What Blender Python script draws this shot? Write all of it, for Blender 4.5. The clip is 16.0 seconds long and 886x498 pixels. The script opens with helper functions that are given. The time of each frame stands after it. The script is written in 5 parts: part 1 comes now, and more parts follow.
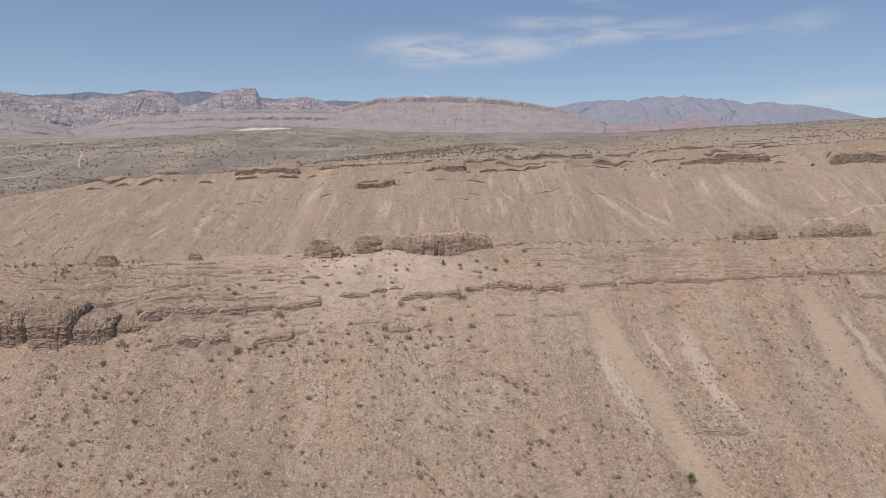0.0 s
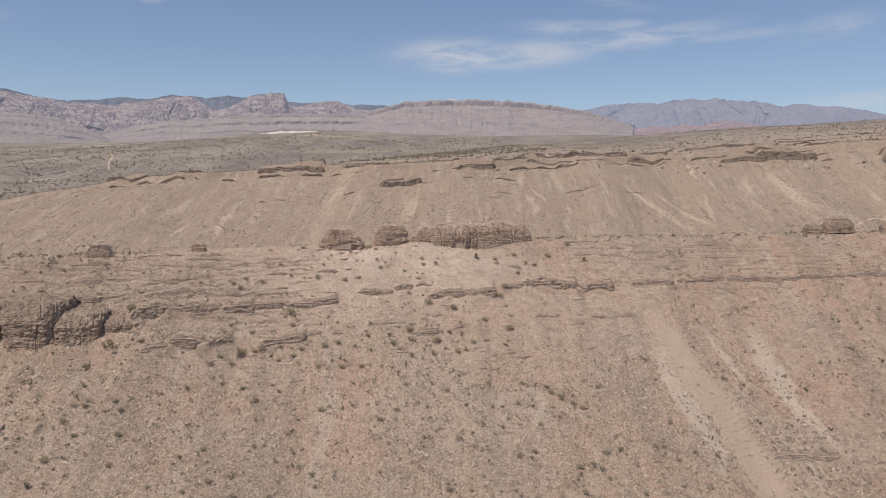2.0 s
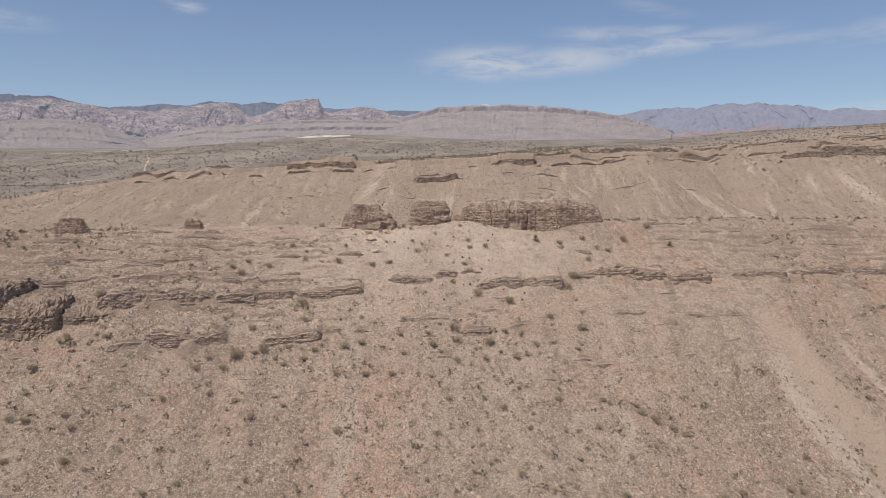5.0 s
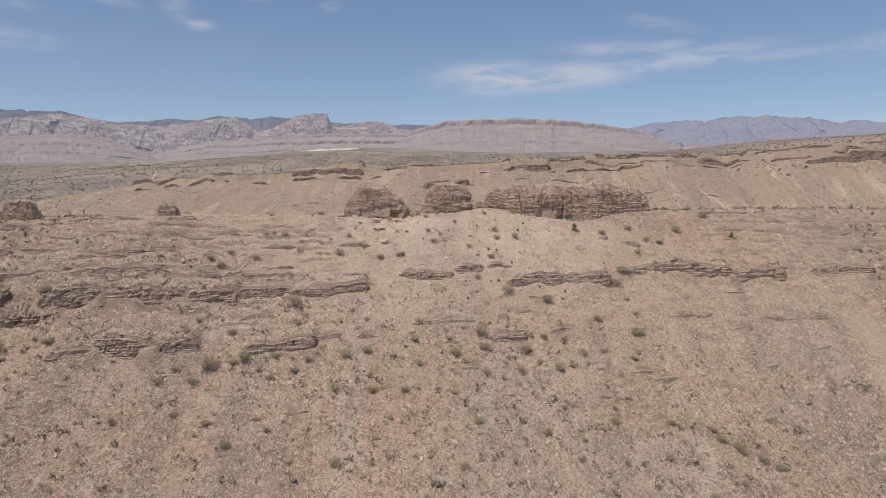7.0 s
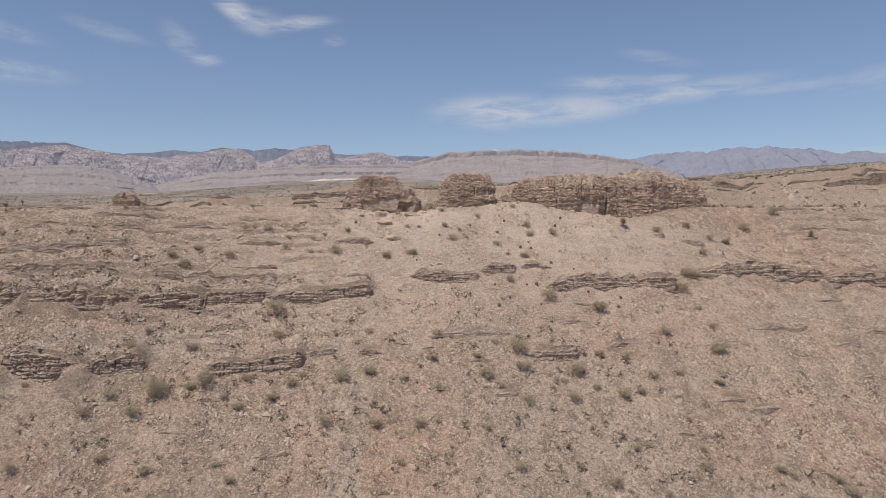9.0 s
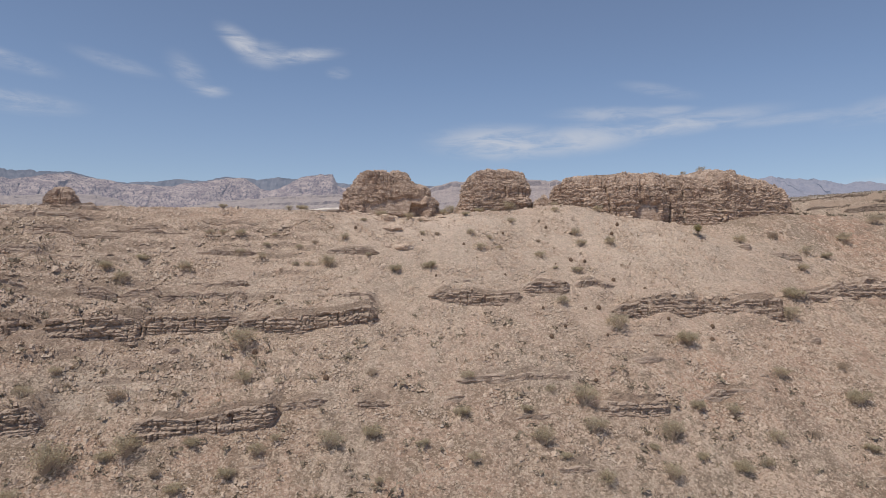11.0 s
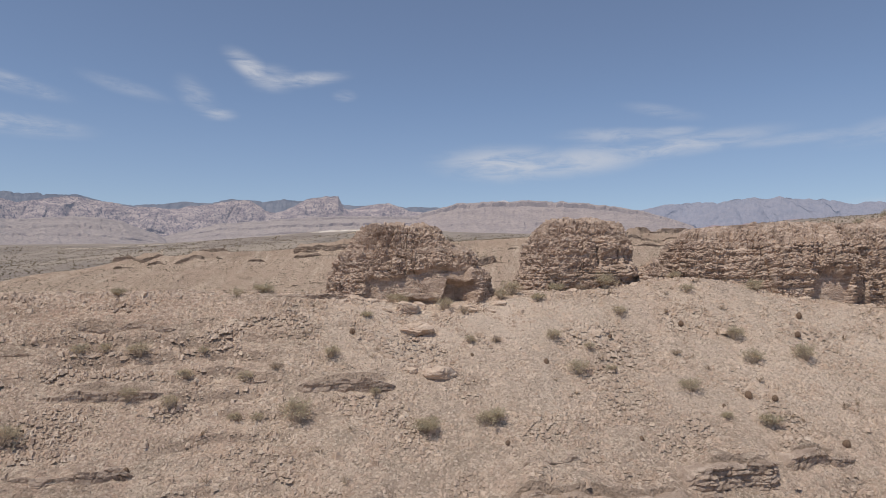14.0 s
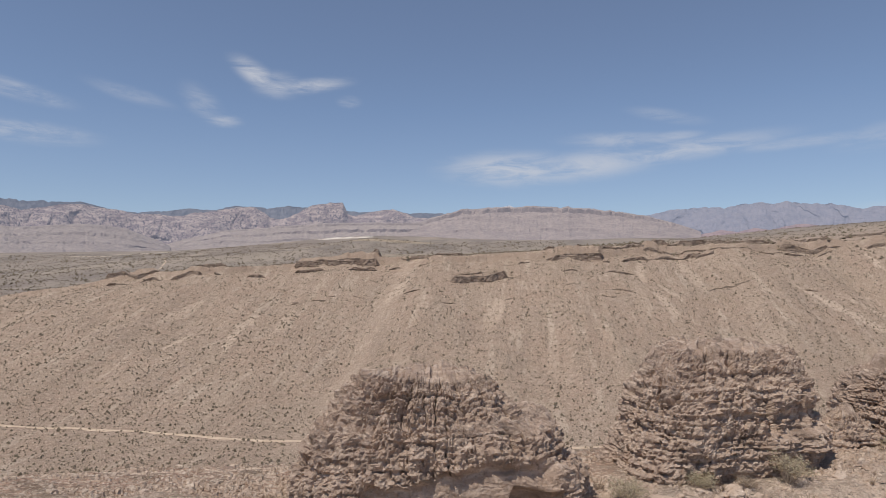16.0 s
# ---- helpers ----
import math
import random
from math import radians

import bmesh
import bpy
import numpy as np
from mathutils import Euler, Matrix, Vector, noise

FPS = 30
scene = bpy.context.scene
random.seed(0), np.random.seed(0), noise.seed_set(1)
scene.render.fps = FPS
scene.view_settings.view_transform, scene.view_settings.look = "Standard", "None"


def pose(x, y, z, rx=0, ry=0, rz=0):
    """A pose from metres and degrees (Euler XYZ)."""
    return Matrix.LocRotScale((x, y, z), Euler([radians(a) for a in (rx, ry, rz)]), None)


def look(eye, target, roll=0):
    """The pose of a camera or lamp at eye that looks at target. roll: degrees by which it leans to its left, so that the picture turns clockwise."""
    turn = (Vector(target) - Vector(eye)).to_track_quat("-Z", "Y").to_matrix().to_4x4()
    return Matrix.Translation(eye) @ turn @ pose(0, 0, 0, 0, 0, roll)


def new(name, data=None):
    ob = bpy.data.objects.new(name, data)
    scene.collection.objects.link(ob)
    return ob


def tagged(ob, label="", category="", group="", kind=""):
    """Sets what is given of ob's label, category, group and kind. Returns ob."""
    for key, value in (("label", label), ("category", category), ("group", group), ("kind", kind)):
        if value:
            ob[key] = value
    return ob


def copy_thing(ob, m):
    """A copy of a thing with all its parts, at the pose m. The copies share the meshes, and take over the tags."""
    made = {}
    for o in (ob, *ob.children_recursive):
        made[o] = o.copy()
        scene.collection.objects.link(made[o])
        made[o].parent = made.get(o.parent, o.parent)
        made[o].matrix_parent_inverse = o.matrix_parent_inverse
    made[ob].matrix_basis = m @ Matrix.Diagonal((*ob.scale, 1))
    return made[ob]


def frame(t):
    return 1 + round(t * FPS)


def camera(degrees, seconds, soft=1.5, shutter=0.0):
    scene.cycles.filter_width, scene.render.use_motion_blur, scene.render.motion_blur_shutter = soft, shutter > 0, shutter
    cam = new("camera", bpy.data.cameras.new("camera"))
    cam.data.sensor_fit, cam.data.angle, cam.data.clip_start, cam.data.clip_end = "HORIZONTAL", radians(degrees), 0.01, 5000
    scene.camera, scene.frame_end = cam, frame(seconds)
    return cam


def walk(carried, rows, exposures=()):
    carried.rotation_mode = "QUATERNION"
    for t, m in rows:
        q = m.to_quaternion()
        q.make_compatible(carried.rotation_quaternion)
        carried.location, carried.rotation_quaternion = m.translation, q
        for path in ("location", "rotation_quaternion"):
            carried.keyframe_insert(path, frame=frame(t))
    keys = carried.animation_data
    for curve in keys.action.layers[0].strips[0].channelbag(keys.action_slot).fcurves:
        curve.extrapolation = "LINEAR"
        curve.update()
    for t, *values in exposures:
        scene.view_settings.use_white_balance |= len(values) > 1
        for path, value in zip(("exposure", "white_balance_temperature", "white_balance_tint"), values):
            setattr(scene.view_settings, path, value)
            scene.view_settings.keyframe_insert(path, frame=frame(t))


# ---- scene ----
cam = camera(69.14, 16.0, soft=0.8)
PATH = [
    (0, 0.79, 0.64, 40.16, 81.73, -0.08, -0.18),
    (0.5, 0.45, 5.55, 38.69, 81.83, -0.05, 0.52),
    (1, 0.04, 10.48, 37.21, 81.92, -0.03, 1.14),
    (1.5, -0.41, 15.37, 35.69, 82.03, -0.02, 1.71),
    (2, -0.97, 20.25, 34.18, 82.13, -0.02, 2.12),
    (2.5, -1.61, 25.14, 32.62, 82.23, -0.04, 2.45),
    (3, -2.33, 30.01, 31.05, 82.33, -0.06, 2.86),
    (3.5, -3.10, 34.92, 29.47, 82.43, -0.07, 3.32),
    (4, -3.92, 39.84, 27.89, 82.54, -0.08, 3.88),
    (4.5, -4.79, 44.74, 26.34, 82.64, -0.07, 4.46),
    (5, -5.68, 49.56, 24.77, 82.74, -0.06, 5.03),
    (7.5, -10.60, 73.10, 16.99, 84.63, 0.11, 5.74),
    (8, -11.67, 77.76, 15.40, 85.35, 0.13, 5.79),
    (8.5, -12.77, 82.35, 13.79, 86.10, 0.14, 5.82),
    (11, -18.03, 105.41, 9.76, 89.48, -0.04, 6.09),
    (11.5, -19.09, 109.96, 10.12, 90.04, -0.06, 6.14),
    (12, -20.12, 114.55, 10.63, 90.44, -0.03, 6.22),
    (12.5, -21.18, 119.11, 11.41, 90.73, -0.02, 6.29),
    (13, -22.21, 123.61, 12.53, 91.01, -0.00, 6.39),
    (13.5, -23.25, 128.13, 13.76, 91.21, 0.05, 6.47),
    (14, -24.24, 132.69, 14.98, 91.35, 0.12, 6.58),
    (14.5, -25.23, 137.38, 16.28, 91.49, 0.20, 6.71),
    (15, -26.22, 142.00, 17.79, 91.61, 0.28, 6.79),
    (15.5, -27.23, 146.57, 19.48, 91.73, 0.28, 6.90),
    (16, -28.26, 151.12, 21.37, 91.82, 0.30, 7.00),
]
walk(cam, [(t, pose(x, y, z, rx, ry, rz)) for t, x, y, z, rx, ry, rz in PATH])

# ---- world and sun ----
SUN = Vector((-0.27, -0.36, 0.89)).normalized()          # towards the sun: high, from the left and slightly behind
world = bpy.data.worlds.new("desert_sky")
scene.world = world
world.use_nodes = True


def node(tree, kind, **values):
    n = tree.nodes.new(kind)
    for key, value in values.items():
        if key in n.inputs:
            n.inputs[key].default_value = value
    return n


def build_sky():
    t = world.node_tree
    t.nodes.clear()
    sky = t.nodes.new("ShaderNodeTexSky")
    sky.sky_type, sky.sun_disc = "NISHITA", False
    sky.sun_elevation = math.asin(SUN.z)
    sky.sun_rotation = math.atan2(SUN.x, SUN.y)
    sky.altitude, sky.air_density, sky.dust_density, sky.ozone_density = 2600, 1.0, 0.05, 2.6
    # thin cirrus: wisps of stretched noise, laid out over the dome as streaks
    co = t.nodes.new("ShaderNodeTexCoord")
    total = None
    # azimuth, elevation, half width, half height (degrees), tilt, strength
    for az, el, hw, hh, tilt, power in ((-0.8, 8.8, 9.0, 2.2, -1, 0.72), (5.5, 8.9, 10.0, 1.9, 5, 0.62), (13.5, 9.8, 11.0, 1.3, 5, 0.60), (9.0, 10.9, 7.5, 1.0, -3, 0.42), (13.0, 11.0, 3.4, 0.6, 0, 0.4),
                                        (12.4, 12.7, 4.5, 0.8, -12, 0.26), (22.0, 9.7, 8.0, 0.7, 2, 0.30), (28.0, 9.7, 5.0, 1.4, 8, 0.30), (31.0, 4.4, 9.0, 1.1, 3, 0.40),
                                        (-23.2, 16.4, 3.4, 1.3, -30, 0.75), (-21.5, 15.7, 3.0, 1.5, 0, 0.6), (-18.6, 15.8, 4.8, 0.9, 8, 0.6), (-15.3, 14.6, 1.5, 0.7, 0, 0.40), (-27.5, 13.7, 3.0, 1.6, -40, 0.30), (-26.0, 12.5, 2.2, 0.8, 0, 0.45),
                                        (-33.0, 14.0, 4.5, 0.9, -12, 0.26), (-40.0, 10.4, 6.5, 1.2, -2, 0.55), (-41.0, 13.4, 5.5, 1.0, -10, 0.48)):
        m = node(t, "ShaderNodeMapping")
        m.vector_type = "TEXTURE"
        c = math.cos(radians(el))
        m.inputs["Location"].default_value = (math.sin(radians(az)) * c, math.cos(radians(az)) * c, math.sin(radians(el)))
        m.inputs["Rotation"].default_value = (0, -radians(tilt), -radians(az))
        m.inputs["Scale"].default_value = (math.sin(radians(hw)), 1.0, math.sin(radians(hh)))
        t.links.new(co.outputs["Generated"], m.inputs["Vector"])
        length = t.nodes.new("ShaderNodeVectorMath")
        length.operation = "LENGTH"
        t.links.new(m.outputs[0], length.inputs[0])
        fade = t.nodes.new("ShaderNodeMapRange")
        fade.interpolation_type = "SMOOTHERSTEP"
        for key, value in (("From Min", 1.0), ("From Max", 0.0), ("To Min", 0.0), ("To Max", power)):
            fade.inputs[key].default_value = value
        t.links.new(length.outputs["Value"], fade.inputs["Value"])
        if total is None:
            total = fade.outputs[0]
        else:
            add = t.nodes.new("ShaderNodeMath")
            add.operation = "MAXIMUM"
            t.links.new(total, add.inputs[0])
            t.links.new(fade.outputs[0], add.inputs[1])
            total = add.outputs[0]
    wisp = node(t, "ShaderNodeMapping")
    wisp.inputs["Scale"].default_value = (5.5, 5.5, 24.0)
    wisp.inputs["Rotation"].default_value = (0.05, 0.10, 0.0)
    t.links.new(co.outputs["Generated"], wisp.inputs["Vector"])
    n1 = node(t, "ShaderNodeTexNoise", Scale=2.4, Detail=7.0, Roughness=0.62, Distortion=0.5)
    t.links.new(wisp.outputs[0], n1.inputs["Vector"])
    shape = t.nodes.new("ShaderNodeMapRange")
    shape.interpolation_type = "SMOOTHSTEP"
    for key, value in (("From Min", 0.30), ("From Max", 0.64), ("To Min", 0.10), ("To Max", 1.0)):
        shape.inputs[key].default_value = value
    t.links.new(n1.outputs["Fac"], shape.inputs["Value"])
    cloud = t.nodes.new("ShaderNodeMath")
    cloud.operation = "MULTIPLY"
    t.links.new(shape.outputs[0], cloud.inputs[0])
    t.links.new(total, cloud.inputs[1])
    mix = t.nodes.new("ShaderNodeMix")
    mix.data_type = "RGBA"
    mix.inputs["B"].default_value = (5.4, 5.5, 5.9, 1)
    t.links.new(cloud.outputs[0], mix.inputs["Factor"])
    veil = t.nodes.new("ShaderNodeMix")             # a thin high veil that pales the whole sky
    veil.data_type = "RGBA"
    veil.inputs["B"].default_value = (2.5, 2.65, 3.25, 1)
    high = t.nodes.new("ShaderNodeSeparateXYZ")
    t.links.new(co.outputs["Generated"], high.inputs[0])
    thick = t.nodes.new("ShaderNodeMapRange")
    for key, value in (("From Min", 0.04), ("From Max", 0.24), ("To Min", 0.42), ("To Max", 0.20)):
        thick.inputs[key].default_value = value
    t.links.new(high.outputs["Z"], thick.inputs["Value"])
    t.links.new(thick.outputs[0], veil.inputs["Factor"])
    t.links.new(sky.outputs[0], veil.inputs["A"])
    t.links.new(veil.outputs["Result"], mix.inputs["A"])
    bg = node(t, "ShaderNodeBackground", Strength=0.118)
    t.links.new(mix.outputs["Result"], bg.inputs["Color"])
    out = t.nodes.new("ShaderNodeOutputWorld")
    t.links.new(bg.outputs[0], out.inputs[0])


build_sky()
sun_data = bpy.data.lights.new("sun", "SUN")
sun_data.energy, sun_data.angle, sun_data.color = 3.6, radians(0.53), (1.0, 0.915, 0.805)
sun = new("sun", sun_data)
sun.matrix_world = look(tuple(SUN * 300), (0, 0, 0))
scene.view_settings.exposure = -0.085


# ---- noise on arrays ----
def hashed(ix, iy, iz):
    h = (ix.astype(np.int64) * 374761393 + iy.astype(np.int64) * 668265263 + iz.astype(np.int64) * 2147483647) & 0xFFFFFFFF
    h = ((h ^ (h >> 13)) * 1274126177) & 0xFFFFFFFF
    h = ((h ^ (h >> 16)) * 2246822519) & 0xFFFFFFFF
    return ((h ^ (h >> 15)) & 0xFFFFFF) / float(0xFFFFFF)


def vnoise(x, y, z=0.0):
    """Smooth noise from -1 to 1."""
    x, y, z = np.broadcast_arrays(np.asarray(x, float), np.asarray(y, float), np.asarray(z, float))
    fx, fy, fz = np.floor(x), np.floor(y), np.floor(z)
    u, v, w = x - fx, y - fy, z - fz
    u, v, w = (a * a * a * (a * (a * 6 - 15) + 10) for a in (u, v, w))
    total = 0.0
    for dx in (0, 1):
        for dy in (0, 1):
            for dz in (0, 1):
                weight = (u if dx else 1 - u) * (v if dy else 1 - v) * (w if dz else 1 - w)
                total = total + weight * hashed(fx + dx, fy + dy, fz + dz)
    return total * 2 - 1


def cells(x, y, z, seed=0):
    """Broken blocks: the gap between the nearest two of scattered centres, and a number for the nearest."""
    fx, fy, fz = np.floor(x), np.floor(y), np.floor(z)
    best, second, mark = np.full(x.shape, 9.0), np.full(x.shape, 9.0), np.zeros(x.shape)
    for dx in (-1, 0, 1):
        for dy in (-1, 0, 1):
            for dz in (-1, 0, 1):
                ix, iy, iz = fx + dx, fy + dy, fz + dz + seed * 57
                px, py, pz = ix + hashed(ix, iy, iz), iy + hashed(ix + 71, iy, iz), iz - seed * 57 + hashed(ix, iy + 37, iz)
                d = np.sqrt((px - x) ** 2 + (py - y) ** 2 + (pz - z) ** 2)
                near = d < best
                second = np.where(near, best, np.minimum(second, d))
                mark = np.where(near, hashed(ix, iy, iz + 91), mark)
                best = np.minimum(best, d)
    return second - best, mark


def fbm(x, y, z=0.0, octaves=4, gain=0.5):
    total, amp = 0.0, 1.0
    for k in range(octaves):
        total = total + amp * vnoise(x * 2.03 ** k + 17.3 * k, y * 2.03 ** k - 9.1 * k, z * 2.03 ** k + 4.7 * k)
        amp *= gain
    return total


def step(a, b, v):
    u = np.clip((v - a) / (b - a), 0, 1)
    return u * u * (3 - 2 * u)


# ---- the shape of the land ----
CREST = ((-260, -120, -82, -63, -30, 0, 18, 60, 109, 200, 400), (120, 148, 158, 164.5, 175.5, 184, 191, 200, 211, 235, 290))
FALL = ((-330, -170, -118, -60, -14, -5, 0, 3.5, 5.7, 7.3, 9, 18, 28, 42, 56, 100, 130, 400), (-37, -37, -33, -14, 10.5, 13, 13.2, 13.1, 12.2, 11.1, 10.0, 4.6, -2.0, -11.5, -20, -46, -52, -60))
RIM = ((-900, -550, -430, -340, -275, -143, 16, 70, 168, 300, 450, 900), (430, 480, 500, 520, 536, 571, 567, 586, 614, 625, 590, 500))
RIM_Z = ((-900, -550, -430, -340, -275, -143, 16, 70, 168, 300, 450, 900), (-30, -26, -12, 8, 20, 29, 33, 37, 39, 47, 60, 80))
HILL = ((-220, -180, -136, -86, -46, -8, -3, 0), (0.0, 0.07, 0.23, 0.47, 0.71, 0.90, 0.93, 1.0))

# ledges of bedrock in the near slope: x and y of both ends of the foot, height
LEDGES_MIDDLE = (
    (-66.0, 140.6, -61.0, 143.4, 2.8), (-61.3, 143.3, -54.2, 146.3, 2.2), (-54.5, 146.2, -50.4, 148.0, 1.9), (-50.6, 147.5, -45.8, 150.5, 2.4), (-46.5, 151.0, -39.0, 153.5, 1.7), (-39.2, 153.0, -29.2, 155.6, 1.9),
    (-24.6, 158.3, -17.5, 159.5, 1.5), (-16.5, 160.7, -13.2, 162.1, 1.5))
LEDGES_RIGHT = (
    (-12.3, 162.9, -9.0, 164.1, 1.1), (-8.9, 160.7, -1.5, 162.7, 1.7), (-1.7, 162.8, 5.7, 165.3, 1.6), (8.9, 169.0, 16.5, 171.9, 1.6),
    (16.2, 171.5, 26.2, 173.4, 2.2), (26.1, 173.4, 34.7, 175.0, 1.8), (40.0, 176.8, 50.3, 179.1, 1.6), (52.0, 180.5, 64.5, 183.8, 1.3), (65.5, 184.0, 93.4, 188.2, 1.5), (93.0, 188.4, 110.5, 191.9, 1.4), (112.0, 192.3, 140.0, 197.7, 1.5))
LEDGES_LOW = (
    (-57.3, 137.7, -52.0, 139.2, 2.4), (-52.4, 139.3, -47.7, 142.0, 2.2), (-41.6, 143.5, -34.0, 146.8, 1.8), (-61.6, 135.4, -57.9, 137.2, 1.1), (-28.5, 148.7, -21.6, 150.0, 0.9), (-11.4, 151.0, -7.0, 152.3, 1.5),
    (-4.4, 154.2, 0.3, 156.0, 0.9), (-19.7, 151.8, -13.9, 153.1, 0.7), (12.5, 161.6, 20.3, 164.2, 0.6), (28.0, 165.5, 38.0, 167.5, 0.7), (59.0, 140.0, 72.8, 141.5, 1.0), (72.9, 141.8, 85.5, 143.1, 0.8), (125.0, 186.5, 134.0, 188.1, 1.6))
LEDGES_UPPER = (
    (-76.2, 150.5, -69.6, 151.4, 0.8), (-66.6, 150.8, -60.5, 152.8, 0.8), (-58.9, 153.3, -51.7, 156.3, 0.9), (-66.6, 146.9, -58.8, 150.2, 0.8), (-58.0, 150.2, -50.8, 153.0, 0.7), (-58.9, 156.6, -52.5, 158.6, 0.9),
    (-45.8, 159.8, -41.3, 161.4, 0.6), (-34.6, 163.4, -30.6, 164.6, 0.7), (-44.3, 156.5, -40.3, 157.9, 0.5), (-69.9, 155.2, -64.0, 156.3, 0.6), (-39.4, 169.2, -35.6, 170.6, 0.4), (-84, 147.5, -77.5, 149.5, 0.9), (-92, 140.5, -84.5, 143.0, 0.9))
LEDGES_STRATA = (
    (25.8, 188.8, 33.4, 190.1, 0.6), (36.9, 188.2, 48.1, 190.2, 0.7), (49.0, 188.3, 56.1, 190.4, 0.6), (58.4, 193.3, 70.0, 195.9, 0.8), (62.0, 190.5, 74.6, 193.5, 0.6), (27.1, 184.9, 35.2, 186.1, 0.6), (74.4, 199.3, 86.8, 202.2, 0.8), (78.2, 195.5, 91.5, 197.9, 0.8),
    (-86.6, 151.4, -77.2, 154.0, 0.7), (-57.0, 158.0, -47.5, 161.4, 0.8), (-70.5, 149.0, -62.0, 151.2, 0.8), (-52.0, 152.0, -45.5, 154.6, 0.9), (-47.0, 154.6, -40.0, 156.9, 0.6), (-76.0, 145.2, -68.0, 147.6, 0.9), (-84.0, 142.5, -75.0, 145.0, 1.0), (-62.0, 158.4, -56.0, 160.4, 0.6), (-73.0, 157.6, -64.5, 160.0, 0.6), (-74.0, 153.4, -67.5, 154.6, 0.5), (-60.3, 160.6, -54.0, 162.2, 0.5), (-93.3, 145.8, -86.5, 147.5, 0.8), (-48.6, 163.4, -42.5, 165.0, 0.4))
LEDGES = tuple((x0 - 0.9, y0 - 0.9 * (y1 - y0) / (x1 - x0), x1 + 0.9, y1 + 0.9 * (y1 - y0) / (x1 - x0), high) for x0, y0, x1, y1, high in LEDGES_MIDDLE + LEDGES_RIGHT + LEDGES_LOW + LEDGES_UPPER + LEDGES_STRATA)
bit_rng = np.random.default_rng(404)
for x, y, long, high in zip(bit_rng.uniform(-78, 34, 90), bit_rng.uniform(0, 1, 90), bit_rng.uniform(1.6, 5.0, 90), bit_rng.uniform(0.35, 0.75, 90)):
    y = 139 + 33 * y + 0.30 * (x + 25)              # small broken ends of beds, fewer in the sand under the outcrops
    if not (-38 < x < 4 and y > 163) and min(abs(x - (r[0] + r[2]) / 2) / 6 + abs(y - (r[1] + r[3]) / 2) / 2.4 for r in LEDGES) > 1:
        LEDGES += ((x, y, x + long, y + 0.3 * long, high),)
LEDGES_RIM = (
    (-294, 536, -264, 541, 6.5), (-240, 547, -210, 553, 3.4), (-178, 563, -124, 572, 8.0), (-160, 578, -144, 580, 2.2), (-96, 561, -79, 560, 3.4), (-68, 526, -38, 539, 7.0), (-42, 561, -3, 562, 1.8), (-8, 559, 22, 567, 7.0), (50, 584, 79, 590, 5.0))
LEDGES_RIM_EAST = (
    (77, 590, 94, 592, 2.0), (90, 591, 124, 594, 3.6), (122, 598, 150, 606, 2.2), (145, 607, 176, 612, 7.0), (174, 612, 228, 607, 3.0), (223, 600, 261, 599, 7.0), (255, 602, 308, 606, 11.0), (306, 606, 352, 585, 4.0), (350, 577, 400, 574, 13.0), (396, 574, 455, 557, 12.0))
LEDGES_HILL = (
    (-166, 514, -136, 508, 1.6), (-41, 506, -24, 507, 1.8), (10, 511, 60, 519, 1.1), (100, 539, 150, 547, 1.4), (310, 690, 400, 640, 2.0), (330, 740, 430, 690, 2.2), (180, 560, 240, 556, 1.3), (-90, 500, -60, 503, 1.2), (200, 650, 330, 655, 2.0))
LEDGES_FAR = tuple((x0 - 3, y0, x1 + 3, y1, high * 0.78) for x0, y0, x1, y1, high in LEDGES_RIM + LEDGES_RIM_EAST) + LEDGES_HILL
# thin broken beds that run along the rim and the hillside: distance from the rim, height, first and last x, share that shows
for off, high, first, last, shows, most in ((-7, 3.0, -290, 450, 0.8, 70), (8, 2.5, -190, 450, 0.8, 90), (24, 2.3, 20, 450, 0.8, 90), (44, 2.6, 90, 450, 0.8, 90), (-30, 1.5, -180, 430, 0.6, 110), (-52, 1.4, -190, 400, 0.5, 110), (-76, 1.3, -160, 380, 0.4, 90)):
    bed_rng, x = np.random.default_rng(int(off * 7 + 900)), first
    while x < last:
        long = bed_rng.uniform(0.4, 1.0) * most
        if bed_rng.uniform() < shows:
            ya, yb = np.interp((x, x + long), *RIM) + off + bed_rng.normal(0, 1.5, 2)
            LEDGES_FAR += ((x, float(ya), x + long, float(yb), high * bed_rng.uniform(0.8, 1.25)),)
        x += long + bed_rng.uniform(-2, 8)


def ledge_ends(u, long, high, far):
    """How a ledge dies out at both ends: 1 along it, 0 at the ends."""
    taper = min(0.45, (5.0 if far else 6.0 if high > 4 else 1.5) / long)
    return np.minimum(step(0, taper, u), step(1, 1 - taper, u))


def ledge_wave(x, high, far):
    """How far the foot of a ledge stands out from its line."""
    if far:
        return 1.6 * vnoise(x / 15.0, 0.7) + 0.9 * vnoise(x / 5.0, 4.1) + 0.5
    small = 0.2 if high > 4 else min(1.0, high / 1.8)
    return small * (0.5 * vnoise(x / 5.2, 0.7) + 0.18 * vnoise(x / 1.5, 4.1)) + (2.6 * np.abs(vnoise(x / 6.5, 4.9)) ** 0.6 - 0.7 if high > 4 else 0) + 0.15


